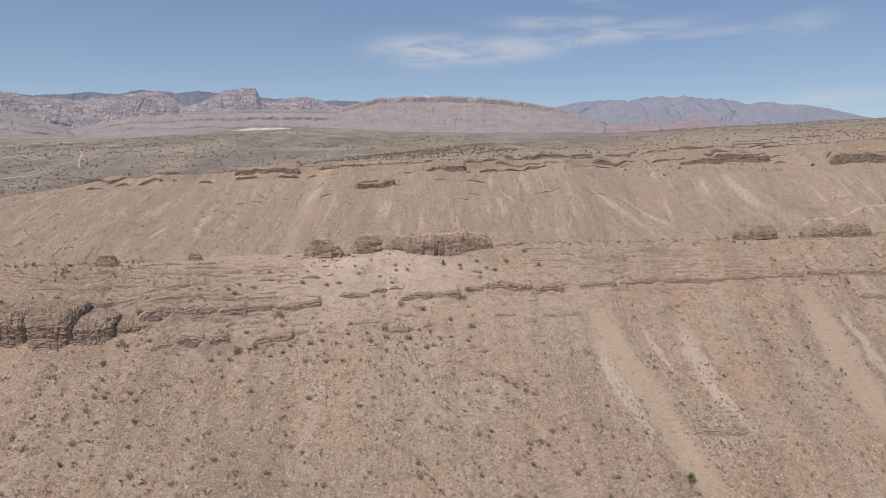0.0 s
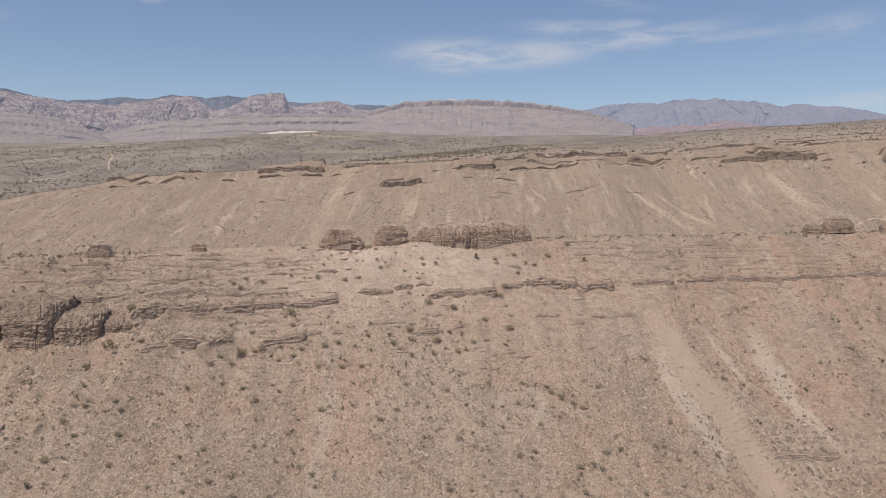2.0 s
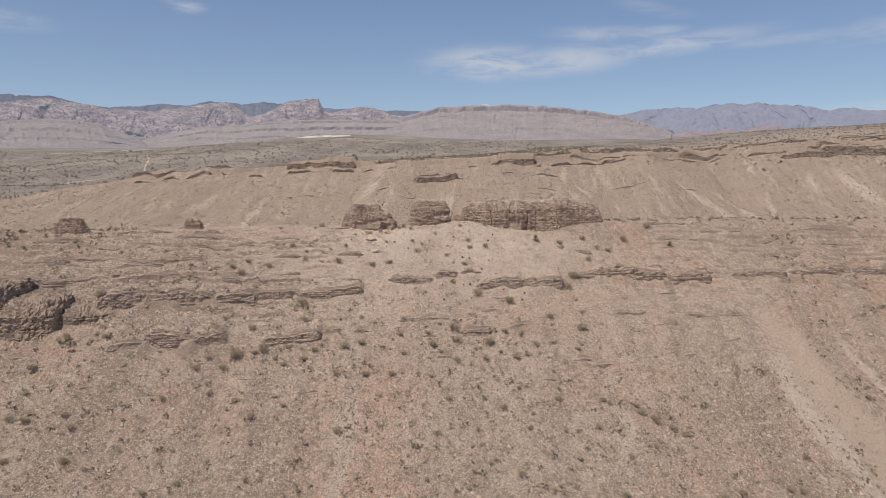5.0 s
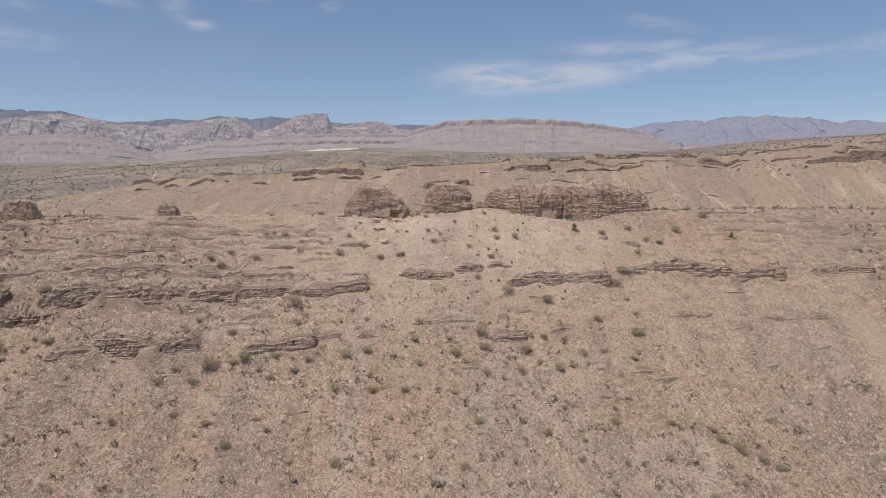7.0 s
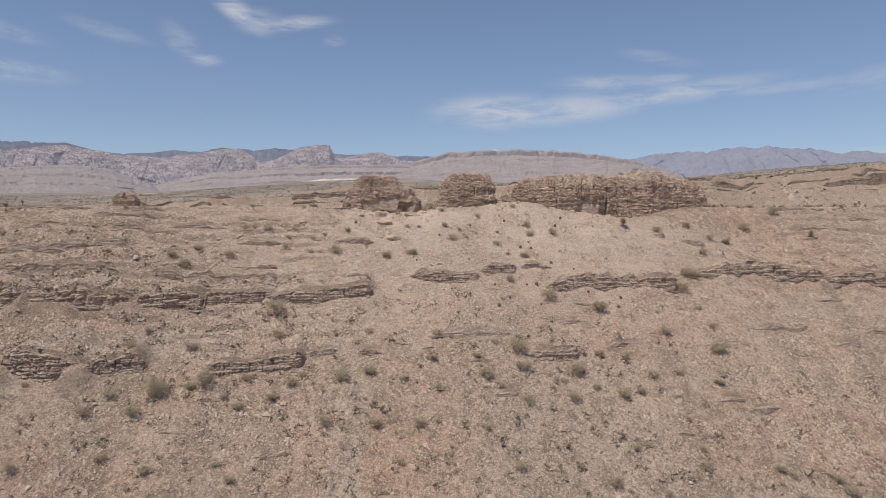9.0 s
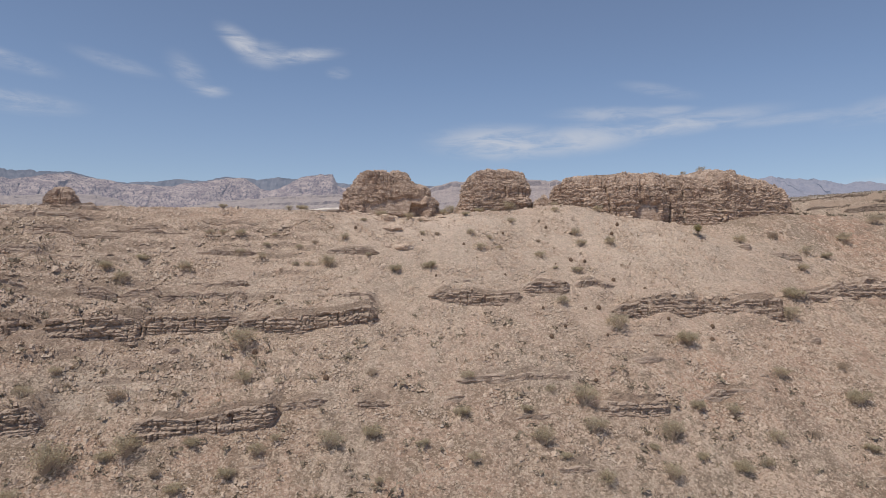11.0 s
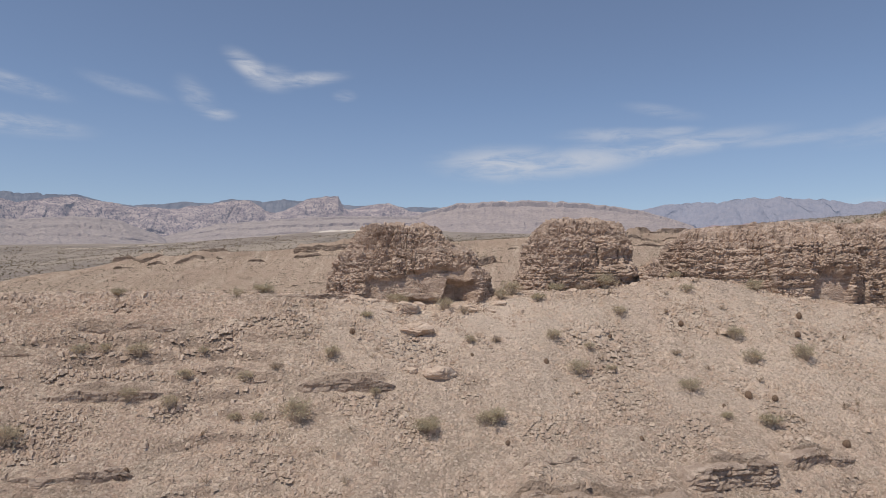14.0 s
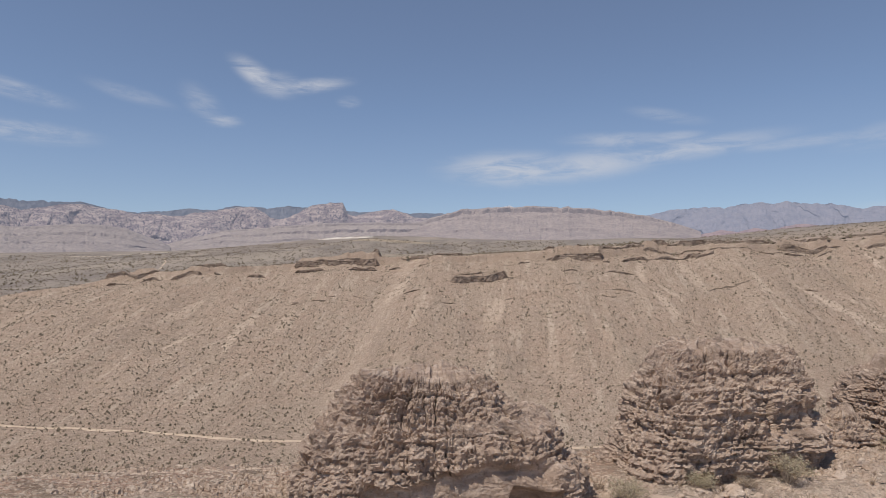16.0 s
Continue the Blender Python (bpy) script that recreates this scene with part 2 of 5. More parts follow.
def ledge_height(x, high, far):
    q = 4.0 if far else 1.0
    if far and high < 4.5:
        high = high * np.clip(0.85 + 0.8 * vnoise(x / 9.0, high), 0.05, 1.25)
    if not far and high < 1.25:                     # low ledges break up into single blocks
        high = high * np.clip(0.95 + 0.6 * vnoise(x / 2.3, 3.0) + 0.15 * vnoise(x / 0.6, 8.0), 0.25, 1.25)
    elif not far:                                   # soil spills over the higher ones in places
        high = high * np.clip(1.05 + 0.25 * vnoise(x / 4.6, 3.0), 0.75, 1.15) + 0.16 * (hashed(np.floor(x / 0.9 + 0.4 * vnoise(x / 2, 1.0)), 0 * x + 2, 0 * x + 3) - 0.5)
    return high * (0.96 + (0.18 if far else 0.22) * vnoise(x / (3.4 * q), 0.0, 0.3) + (0.06 if far else 0.10) * vnoise(x / (0.9 * q), 0.0, 0.9))


def ledge_lift(x, y, z, heaps):
    """The ground stands level behind the lip of each ledge."""
    bare = z.copy()
    for x0, y0, x1, y1, high in LEDGES + LEDGES_FAR:
        near = (x > x0 - 1) & (x < x1 + 1) & (y > min(y0, y1) - 3) & (y < max(y0, y1) + 8 + high * 3)
        if not np.any(near):
            continue
        far = y0 > 300
        u = (x[near] - x0) / (x1 - x0)
        ends = ledge_ends(u, x1 - x0, high, far)
        back = y[near] - (y0 + (y1 - y0) * u - ledge_wave(x[near], high, far) * ends)
        lip = (0.66 + 0.10 * high) if not far else 2.0 + 0.4 * high
        fall = 0.33 if far else 0.60
        top = bare[near] - fall * back + ledge_height(x[near], high, far) * (0.1 + 0.9 * ends) + (-0.12 if far else 0.2) * (back - lip)
        if heaps and not far:
            heap = 0.36 * high * np.clip(0.15 + 1.1 * vnoise(x[near] / 2.6, high, 8.8), 0, 0.9) * step(-1.5, -0.1, back) * step(lip, lip - 0.3, back) * (u > 0) * (u < 1)
            z[near] = z[near] + heap
        rise = np.clip(top - z[near], 0, None) * step(9 + 3 * high, 4 + 1.5 * high, back) * np.sqrt(ends)
        z[near] = z[near] + np.where((back > lip) & (u > 0) & (u < 1), rise, 0)
    return z


def land(x, y, heaps=True):
    x, y = np.broadcast_arrays(np.asarray(x, float), np.asarray(y, float))
    crest = np.interp(x, *CREST)
    s = crest - y
    wob = 2.2 * vnoise(x / 21, y / 26, 3.3) * step(2, 14, s)
    near = np.interp(s + wob, *FALL)
    near = near + 0.55 * fbm(x / 13, y / 19, 1.0) * step(-2, 10, np.abs(s)) - 2.6 * step(-70, -150, x) * step(10, 40, s)
    near = near + 0.9 * np.exp(-(((x + 12.5) / 4.5) ** 2 + ((y - 178.5) / 4.0) ** 2))
    near = near - 1.5 * np.exp(-(((x - 3.0) / 10.5) ** 2 + ((y - 180.8) / 3.6) ** 2)) - 0.5 * np.exp(-(((x + 30) / 6) ** 2 + ((y - 172) / 3) ** 2))
    # thin beds that stand out of the slope as broken steps
    beds = step(-27, -42, x) * step(2, 6, s) * step(27, 21, s) + 0.8 * step(14, 28, x) * step(2, 6, s) * step(24, 18, s) + 0.35 * step(40, 50, s) * step(70, 55, s) * step(35, 55, x)
    level = (near + 0.025 * x + 0.35 * fbm(x / 11, y / 11, 6.0, 3) + 0.14 * vnoise(x / 1.3, y / 1.3, 3.0)) / 0.78
    part_up, which = level - np.floor(level), np.floor(level)
    shown = np.clip(0.45 + 1.3 * vnoise(x / 5.5, which * 7.3, 2.0) + 0.8 * vnoise(x / 1.7, which * 3.1, 5.0), 0, 1)
    near = near + 0.78 * beds * shown * (np.interp(part_up, (0, 0.76, 1), (0, 0.16, 1)) - part_up)
    # shallow gullies that run down the slope
    g = vnoise((x - 0.28 * s) / 9.0, s / 60.0, 7.0)
    near = near - 0.8 * np.clip(g, 0, 1) ** 2 * step(26, 50, s)
    # the far hill and the land behind it
    rim, rim_z = np.interp(x, *RIM), np.interp(x, *RIM_Z)
    rim = rim + 9 * vnoise(x / 38, 0.3, 5) + 4 * vnoise(x / 13, 0.7, 6)
    d = y - rim
    back = vnoise(x / 24.0 + 0.002 * d, d / 170.0, 8.2)
    hill = -37 + (rim_z + 37) * np.interp(d - 14 * np.clip(back, 0, 1) * step(0, -60, d), *HILL)
    hill = hill + 1.2 * fbm(x / 22, y / 34, 2.0) * step(-4, -40, d) * step(-230, -150, d)
    plain = np.interp(y, (300, 900, 1300, 1800, 2200, 2600, 3000, 3600, 6000), (-37, -25, -10, 64, 112, 128, 142, 163, 205)) - 30 * step(-600, -1500, x) * step(1200, 1900, y)
    plain = plain + 24 * np.exp(-((x + 600) / 330) ** 2 - ((y - 2480) / 220) ** 2) + 16 * np.exp(-((x + 480) / 130) ** 2 - ((y - 2050) / 120) ** 2)
    plateau = rim_z + np.clip(d, 0, None) * np.interp(x, (-400, -150, 100, 400), (-0.10, 0.012, 0.034, 0.040))
    plateau = plateau + 3 * step(250, 900, x) * step(60, 600, d) + 1.5 * fbm(x / 60, y / 60, 3.0)
    beyond = np.maximum(plateau * step(2200, 1400, y) + plain * step(1400, 2200, y), plain + 4 * fbm(x / 160, y / 160, 4.0))
    far = np.where(d < 0, np.maximum(hill, np.where(x < -300, -37, hill)), beyond)
    mix = step(-200, -150, s)
    z = far * (1 - mix) + near * mix
    z = np.where(y < 60, np.minimum(z, -40), z)
    return ledge_lift(x, y, np.array(z), heaps)


# ---- materials ----
def material(name, rough=0.9):
    m = bpy.data.materials.new(name)
    m.use_nodes = True
    t = m.node_tree
    b = t.nodes["Principled BSDF"]
    b.inputs["Roughness"].default_value = rough
    b.inputs["Specular IOR Level"].default_value = 0.2
    return m, t, b


def colour_mix(t, a, b, fac):
    m = t.nodes.new("ShaderNodeMix")
    m.data_type = "RGBA"
    for key, value in (("A", a), ("B", b)):
        if isinstance(value, tuple):
            m.inputs[key].default_value = (*value, 1)
        else:
            t.links.new(value, m.inputs[key])
    if isinstance(fac, float):
        m.inputs["Factor"].default_value = fac
    else:
        t.links.new(fac, m.inputs["Factor"])
    return m.outputs["Result"]


def noise_mask(t, co, scale, low, high, detail=4.0, stretch=(1, 1, 1), turn=(0, 0, 0), top=1.0, rough=0.55):
    mp = t.nodes.new("ShaderNodeMapping")
    mp.inputs["Scale"].default_value = stretch
    mp.inputs["Rotation"].default_value = turn
    t.links.new(co, mp.inputs["Vector"])
    n = node(t, "ShaderNodeTexNoise", Scale=scale, Detail=detail, Roughness=rough)
    t.links.new(mp.outputs[0], n.inputs["Vector"])
    r = t.nodes.new("ShaderNodeMapRange")
    r.interpolation_type = "SMOOTHSTEP"
    for key, value in (("From Min", low), ("From Max", high), ("To Max", top)):
        r.inputs[key].default_value = value
    t.links.new(n.outputs["Fac"], r.inputs["Value"])
    return r.outputs[0]


def bump(t, b, height, strength, distance):
    n = node(t, "ShaderNodeBump", Strength=strength, Distance=distance)
    t.links.new(height, n.inputs["Height"])
    t.links.new(n.outputs[0], b.inputs["Normal"])
    return n


def bent(t, co):
    """The plan's coordinates, bent a little so that patches have uneven edges."""
    bend = node(t, "ShaderNodeTexNoise", Scale=0.12, Detail=5.0, Roughness=0.6)
    t.links.new(co, bend.inputs["Vector"])
    shift = t.nodes.new("ShaderNodeVectorMath")
    shift.operation = "MULTIPLY_ADD"
    shift.inputs[1].default_value = (9, 9, 0)
    t.links.new(bend.outputs["Color"], shift.inputs[0])
    t.links.new(co, shift.inputs[2])
    flat = t.nodes.new("ShaderNodeVectorMath")
    flat.operation = "MULTIPLY"
    flat.inputs[1].default_value = (1, 1, 0)
    t.links.new(shift.outputs[0], flat.inputs[0])
    return flat.outputs[0]


def patch(t, flat, x, y, half_long, half_wide, turn, top):
    """A soft-edged patch of other soil at a place; turn: degrees from the x axis to its long side."""
    m = t.nodes.new("ShaderNodeMapping")
    m.vector_type = "TEXTURE"
    m.inputs["Location"].default_value = (x + 4.5, y + 4.5, 0)
    m.inputs["Rotation"].default_value = (0, 0, radians(turn))
    m.inputs["Scale"].default_value = (half_long, half_wide, 1)
    t.links.new(flat, m.inputs["Vector"])
    far = t.nodes.new("ShaderNodeVectorMath")
    far.operation = "LENGTH"
    t.links.new(m.outputs[0], far.inputs[0])
    fade = t.nodes.new("ShaderNodeMapRange")
    fade.interpolation_type = "SMOOTHSTEP"
    for key, value in (("From Min", 1.05), ("From Max", 0.5), ("To Min", 0.0), ("To Max", top)):
        fade.inputs[key].default_value = value
    t.links.new(far.outputs["Value"], fade.inputs["Value"])
    return fade.outputs[0]


# pale chutes of scree on the far hillside: x, y, half length, half width, direction, strength
CHUTES = ((-100, 524, 18, 4.5, -107, 0.6), (-215, 488, 21, 3.9, -105, 0.5), (-200, 456, 12, 2.1, -101, 0.8), (-175, 464, 22, 2.1, -78, 0.8), (-176, 478, 21, 3.2, -91, 0.6), (-155, 486, 22, 3.9, -82, 0.45), (43, 554, 19, 3.2, -99, 0.5), (55, 524, 11, 2.1, -56, 0.6), (49, 508, 17, 3.9, -80, 0.6), (73, 557, 25, 5.2, -84, 0.45), (192, 587, 19, 1.6, -96, 0.8), (144, 524, 33, 2.9, -62, 0.7), (150, 518, 29, 2.9, -67, 0.6), (167, 520, 30, 2.9, -64, 0.6), (185, 519, 25, 2.0, -100, 0.6), (257, 550, 28, 5.2, -78, 0.6), (229, 560, 18, 4.5, -103, 0.45), (263, 539, 21, 3.9, -73, 0.5), (-43, 495, 17, 5.2, -105, 0.5))


def gravel(t, co, scale, low, high, top):
    """Single stones of their own shade among the soil."""
    v = node(t, "ShaderNodeTexVoronoi", Scale=scale, Randomness=1.0)
    t.links.new(co, v.inputs["Vector"])
    split = t.nodes.new("ShaderNodeSeparateColor")
    t.links.new(v.outputs["Color"], split.inputs[0])
    r = t.nodes.new("ShaderNodeMapRange")
    for key, value in (("From Min", low), ("From Max", high), ("To Max", top)):
        r.inputs[key].default_value = value
    t.links.new(split.outputs["Red"], r.inputs["Value"])
    return r.outputs[0], v


def ground_material():
    m, t, b = material("desert_ground", 0.95)
    co = t.nodes.new("ShaderNodeTexCoord").outputs["Object"]
    red, pale, grey = (0.52, 0.308, 0.215), (0.66, 0.555, 0.45), (0.43, 0.355, 0.29)
    c = colour_mix(t, (0.41, 0.30, 0.228), (0.50, 0.372, 0.284), noise_mask(t, co, 0.05, 0.35, 0.65))
    c = colour_mix(t, c, red, noise_mask(t, co, 0.04, 0.41, 0.57, 8.0, top=0.9, rough=0.66))
    flat = bent(t, co)
    # soil of its own colour: sandy chutes, washed pale streaks, red and grey patches
    for x, y, hl, hw, turn, kind, top in ((-14, 156, 84, 34, 8, "tan", 0.25), (-75, 114, 22, 4.0, 84, "sand", 0.7), (-19, 168, 26, 10, 14, "tan", 0.55), (-6, 172, 15, 6, 20, "tan", 0.5), (10, 176, 12, 4, 17, "tan", 0.6), (-25, 172, 8, 1.6, 10, "pale", 0.6),
                                          (-46, 146.4, 5.5, 2.6, 20, "pale", 0.7), (-64, 152, 30, 12, 18, "scree", 0.65), (55, 192, 32, 9, 12, "scree", 0.5),
                                          (12, 150, 15, 5, 20, "red", 0.42), (-52, 130, 13, 5, 10, "red", 0.42), (-24, 141, 11, 4, 10, "red", 0.42), (-3, 156, 6, 2.4, 60, "red", 0.42), (62, 180, 12, 3, 15, "red", 0.42), (-10, 432, 40, 22, 80, "red", 0.55),
                                          (-16, 153.6, 5.5, 2.2, 12, "grey", 0.8), (-55, 142, 8, 2.5, 20, "grey", 0.7), (22, 168.5, 7, 2.2, 12, "grey", 0.55)):
        c = colour_mix(t, c, {"sand": (0.62, 0.42, 0.29), "pale": pale, "red": (0.52, 0.29, 0.20), "grey": grey, "scree": (0.40, 0.315, 0.25), "tan": (0.65, 0.525, 0.42)}[kind], patch(t, flat, x, y, hl, hw, turn, top))
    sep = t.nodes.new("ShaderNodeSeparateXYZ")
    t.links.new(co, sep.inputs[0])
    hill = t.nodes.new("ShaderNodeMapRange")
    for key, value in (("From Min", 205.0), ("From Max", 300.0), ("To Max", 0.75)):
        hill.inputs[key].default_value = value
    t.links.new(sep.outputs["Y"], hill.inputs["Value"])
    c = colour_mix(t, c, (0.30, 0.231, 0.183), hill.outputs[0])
    # clumps of low scrub and bare spots over the far hillside
    for colour, scale, low, strong in (((0.15, 0.122, 0.095), 0.30, 0.53, 1.0), ((0.44, 0.35, 0.275), 0.22, 0.55, 0.8)):
        cover = t.nodes.new("ShaderNodeMath")
        cover.operation = "MULTIPLY"
        t.links.new(noise_mask(t, co, scale, low, low + 0.06, 10.0, top=strong, rough=0.8), cover.inputs[0])
        t.links.new(hill.outputs[0], cover.inputs[1])
        c = colour_mix(t, c, colour, cover.outputs[0])
    # washes that run down the hillsides
    c = colour_mix(t, c, pale, noise_mask(t, co, 0.16, 0.54, 0.62, 9.0, (1, 0.12, 0.12), (0, 0, 0.22), 0.6, 0.7))
    c = colour_mix(t, c, (0.30, 0.225, 0.165), noise_mask(t, co, 0.13, 0.52, 0.68, 6.0, (1, 0.16, 0.16), (0, 0, -0.06), 0.6))
    c = colour_mix(t, c, (0.29, 0.215, 0.16), noise_mask(t, co, 0.8, 0.54, 0.70, 9.0, top=0.45, rough=0.65))
    c = colour_mix(t, c, (0.50, 0.395, 0.305), noise_mask(t, co, 0.085, 0.52, 0.58, 9.0, (1, 0.10, 0.10), (0, 0, -0.12), 0.38, 0.68))
    c = colour_mix(t, c, (0.20, 0.155, 0.12), noise_mask(t, co, 0.10, 0.52, 0.60, 9.0, (1, 0.12, 0.12), (0, 0, 0.18), 0.5, 0.68))
    for x, y, hl, hw, turn, top in CHUTES:
        c = colour_mix(t, c, (0.62, 0.49, 0.385), patch(t, flat, x, y, hl * 1.15, hw * 1.1, turn, min(0.95, top * 1.35)))
    # blotches the size of a shrub's shade and of bare spots
    c = colour_mix(t, c, (0.20, 0.15, 0.11), noise_mask(t, co, 0.55, 0.53, 0.61, 10.0, top=0.7, rough=0.76))
    c = colour_mix(t, c, (0.62, 0.49, 0.38), noise_mask(t, co, 0.75, 0.53, 0.61, 10.0, top=0.75, rough=0.76))
    fac, v0 = gravel(t, co, 0.75, 0.62, 0.9, 0.7)
    speck = t.nodes.new("ShaderNodeMapRange")
    dot = t.nodes.new("ShaderNodeMath")
    dot.operation = "MULTIPLY"
    for key, value in (("From Min", 0.9), ("From Max", 0.35)):
        speck.inputs[key].default_value = value
    t.links.new(v0.outputs["Distance"], speck.inputs["Value"])
    t.links.new(fac, dot.inputs[0])
    t.links.new(speck.outputs[0], dot.inputs[1])
    c = colour_mix(t, c, (0.27, 0.21, 0.15), dot.outputs[0])
    # beyond the rim low scrub covers the soil
    scrub = t.nodes.new("ShaderNodeMapRange")
    for key, value in (("From Min", 575.0), ("From Max", 1250.0), ("To Max", 0.88)):
        scrub.inputs[key].default_value = value
    t.links.new(sep.outputs["Y"], scrub.inputs["Value"])
    brush = colour_mix(t, (0.31, 0.267, 0.228), (0.20, 0.178, 0.16), noise_mask(t, co, 0.012, 0.35, 0.65, 8.0, (1, 0.4, 1), rough=0.65))
    brush = colour_mix(t, brush, (0.40, 0.34, 0.272), noise_mask(t, co, 0.0028, 0.50, 0.62, 7.0, (1, 0.30, 1), top=0.5))
    brush = colour_mix(t, brush, (0.19, 0.163, 0.15), noise_mask(t, co, 0.0045, 0.52, 0.62, 8.0, (0.7, 0.22, 1), (0, 0, 0.2), 0.65, 0.6))
    for x, y, hl, hw, turn, kind, top in ((-430, 2090, 170, 75, 5, "straw", 0.9), (-1250, 2160, 190, 14, 3, "pale", 0.8), (-1450, 2100, 120, 12, 8, "pale", 0.7), (-880, 1330, 60, 14, 40, "pale", 0.6), (-860, 1250, 50, 10, 60, "pale", 0.7), (-1150, 1800, 110, 22, 20, "dark", 0.6), (-700, 1900, 200, 30, 5, "dark", 0.5), (-300, 1750, 260, 40, 4, "straw", 0.5)):
        brush = colour_mix(t, brush, {"straw": (0.40, 0.33, 0.24), "pale": (0.55, 0.47, 0.38), "dark": (0.17, 0.148, 0.135)}[kind], patch(t, flat, x, y, hl, hw, turn, top))
    brush = colour_mix(t, brush, (0.15, 0.135, 0.115), noise_mask(t, co, 0.05, 0.54, 0.66, 8.0, top=0.6, rough=0.7))
    c = colour_mix(t, c, (0.22, 0.16, 0.115), noise_mask(t, co, 1.7, 0.52, 0.60, 10.0, top=0.6, rough=0.77))
    c = colour_mix(t, c, (0.74, 0.59, 0.465), noise_mask(t, co, 2.3, 0.52, 0.60, 10.0, top=0.75, rough=0.77))
    fac, v1 = gravel(t, co, 9.0, 0.60, 1.0, 0.85)
    c = colour_mix(t, c, (0.68, 0.55, 0.435), fac)
    fac, v2 = gravel(t, co, 6.0, 0.70, 1.0, 0.8)
    c = colour_mix(t, c, (0.27, 0.195, 0.14), fac)
    fac, v3 = gravel(t, co, 17.0, 0.45, 1.0, 0.38)
    c = colour_mix(t, c, (0.28, 0.21, 0.16), fac)
    for x, y, hl, hw, turn, top in ((51, 148, 28, 6.0, -70, 0.8), (109.5, 164, 26, 7.0, -88, 0.75)):
        c = colour_mix(t, c, (0.56, 0.425, 0.322), patch(t, flat, x, y, hl, hw, turn, top))
    for x, y, hl, hw, turn, top in ((45, 147, 17, 2.2, -76, 0.55), (67.5, 159, 15, 3.0, -80, 0.45), (70, 150, 10, 1.6, -70, 0.5), (57, 161, 9, 1.4, -72, 0.5), (118, 172, 14, 2.0, -84, 0.5)):
        c = colour_mix(t, c, (0.68, 0.56, 0.45), patch(t, flat, x, y, hl, hw, turn, top))
    for x, y, hl, hw, turn, top in ((-20, 166, 42, 15, 14, 0.24), (-14, 173, 24, 8, 16, 0.18), (-28, 170.5, 10, 3.5, 12, 0.4)):
        c = colour_mix(t, c, (0.80, 0.65, 0.53), patch(t, flat, x, y, hl, hw, turn, top))
    c = colour_mix(t, c, brush, scrub.outputs[0])
    # bedrock shows where the ground is too steep to hold soil
    geo = t.nodes.new("ShaderNodeNewGeometry")
    up = t.nodes.new("ShaderNodeSeparateXYZ")
    t.links.new(geo.outputs["True Normal"], up.inputs[0])
    steep = t.nodes.new("ShaderNodeMapRange")
    for key, value in (("From Min", 0.74), ("From Max", 0.50), ("To Max", 0.6)):
        steep.inputs[key].default_value = value
    t.links.new(up.outputs["Z"], steep.inputs["Value"])
    stone = colour_mix(t, (0.40, 0.30, 0.232), (0.25, 0.186, 0.143), noise_mask(t, co, 2.2, 0.4, 0.65, 8.0, (1, 1, 3.0), rough=0.7))
    c = colour_mix(t, c, stone, steep.outputs[0])
    t.links.new(c, b.inputs["Base Color"])
    rough = noise_mask(t, co, 1.7, 0.2, 0.8, 9.0, rough=0.72)
    first = bump(t, b, rough, 0.84, 0.25)
    coarse = node(t, "ShaderNodeBump", Strength=0.6, Distance=0.10)
    coarse.invert = True
    t.links.new(v2.outputs["Distance"], coarse.inputs["Height"])
    t.links.new(first.outputs[0], coarse.inputs["Normal"])
    second = node(t, "ShaderNodeBump", Strength=0.65, Distance=0.07)
    second.invert = True
    t.links.new(v1.outputs["Distance"], second.inputs["Height"])
    t.links.new(coarse.outputs[0], second.inputs["Normal"])
    t.links.new(second.outputs[0], b.inputs["Normal"])
    return m


def rock_material(name, base, dark, light, scale=1.0, bands=5.0):
    m, t, b = material(name, 0.92)
    co = t.nodes.new("ShaderNodeTexCoord").outputs["Object"]
    c = colour_mix(t, base, light, noise_mask(t, co, 0.9 * scale, 0.42, 0.70, 6.0, (1, 1, bands)))
    c = colour_mix(t, c, dark, noise_mask(t, co, 0.6 * scale, 0.48, 0.72, 6.0, (1, 1, 2.0), top=0.8))
    c = colour_mix(t, c, (0.33, 0.22, 0.16), noise_mask(t, co, 0.25 * scale, 0.52, 0.70, 4.0, top=0.3))
    c = colour_mix(t, c, dark, noise_mask(t, co, 3.6 * scale, 0.54, 0.66, 8.0, top=0.7, rough=0.7))
    c = colour_mix(t, c, light, noise_mask(t, co, 5.0 * scale, 0.56, 0.68, 8.0, top=0.6, rough=0.7))
    t.links.new(c, b.inputs["Base Color"])
    h = noise_mask(t, co, 3.5 * scale, 0.25, 0.8, 8.0, (1, 1, 1.6), rough=0.68)
    first = bump(t, b, h, 0.6, 0.10 / scale)
    grain = node(t, "ShaderNodeBump", Strength=0.7, Distance=0.05)
    t.links.new(noise_mask(t, co, 9.0, 0.3, 0.7, 6.0, rough=0.7), grain.inputs["Height"])
    t.links.new(first.outputs[0], grain.inputs["Normal"])
    t.links.new(grain.outputs[0], b.inputs["Normal"])
    return m


def plain_material(name, a, b2, scale, rough=0.85):
    m, t, b = material(name, rough)
    co = t.nodes.new("ShaderNodeTexCoord").outputs["Object"]
    c = colour_mix(t, a, b2, noise_mask(t, co, scale, 0.35, 0.65))
    t.links.new(c, b.inputs["Base Color"])
    return m


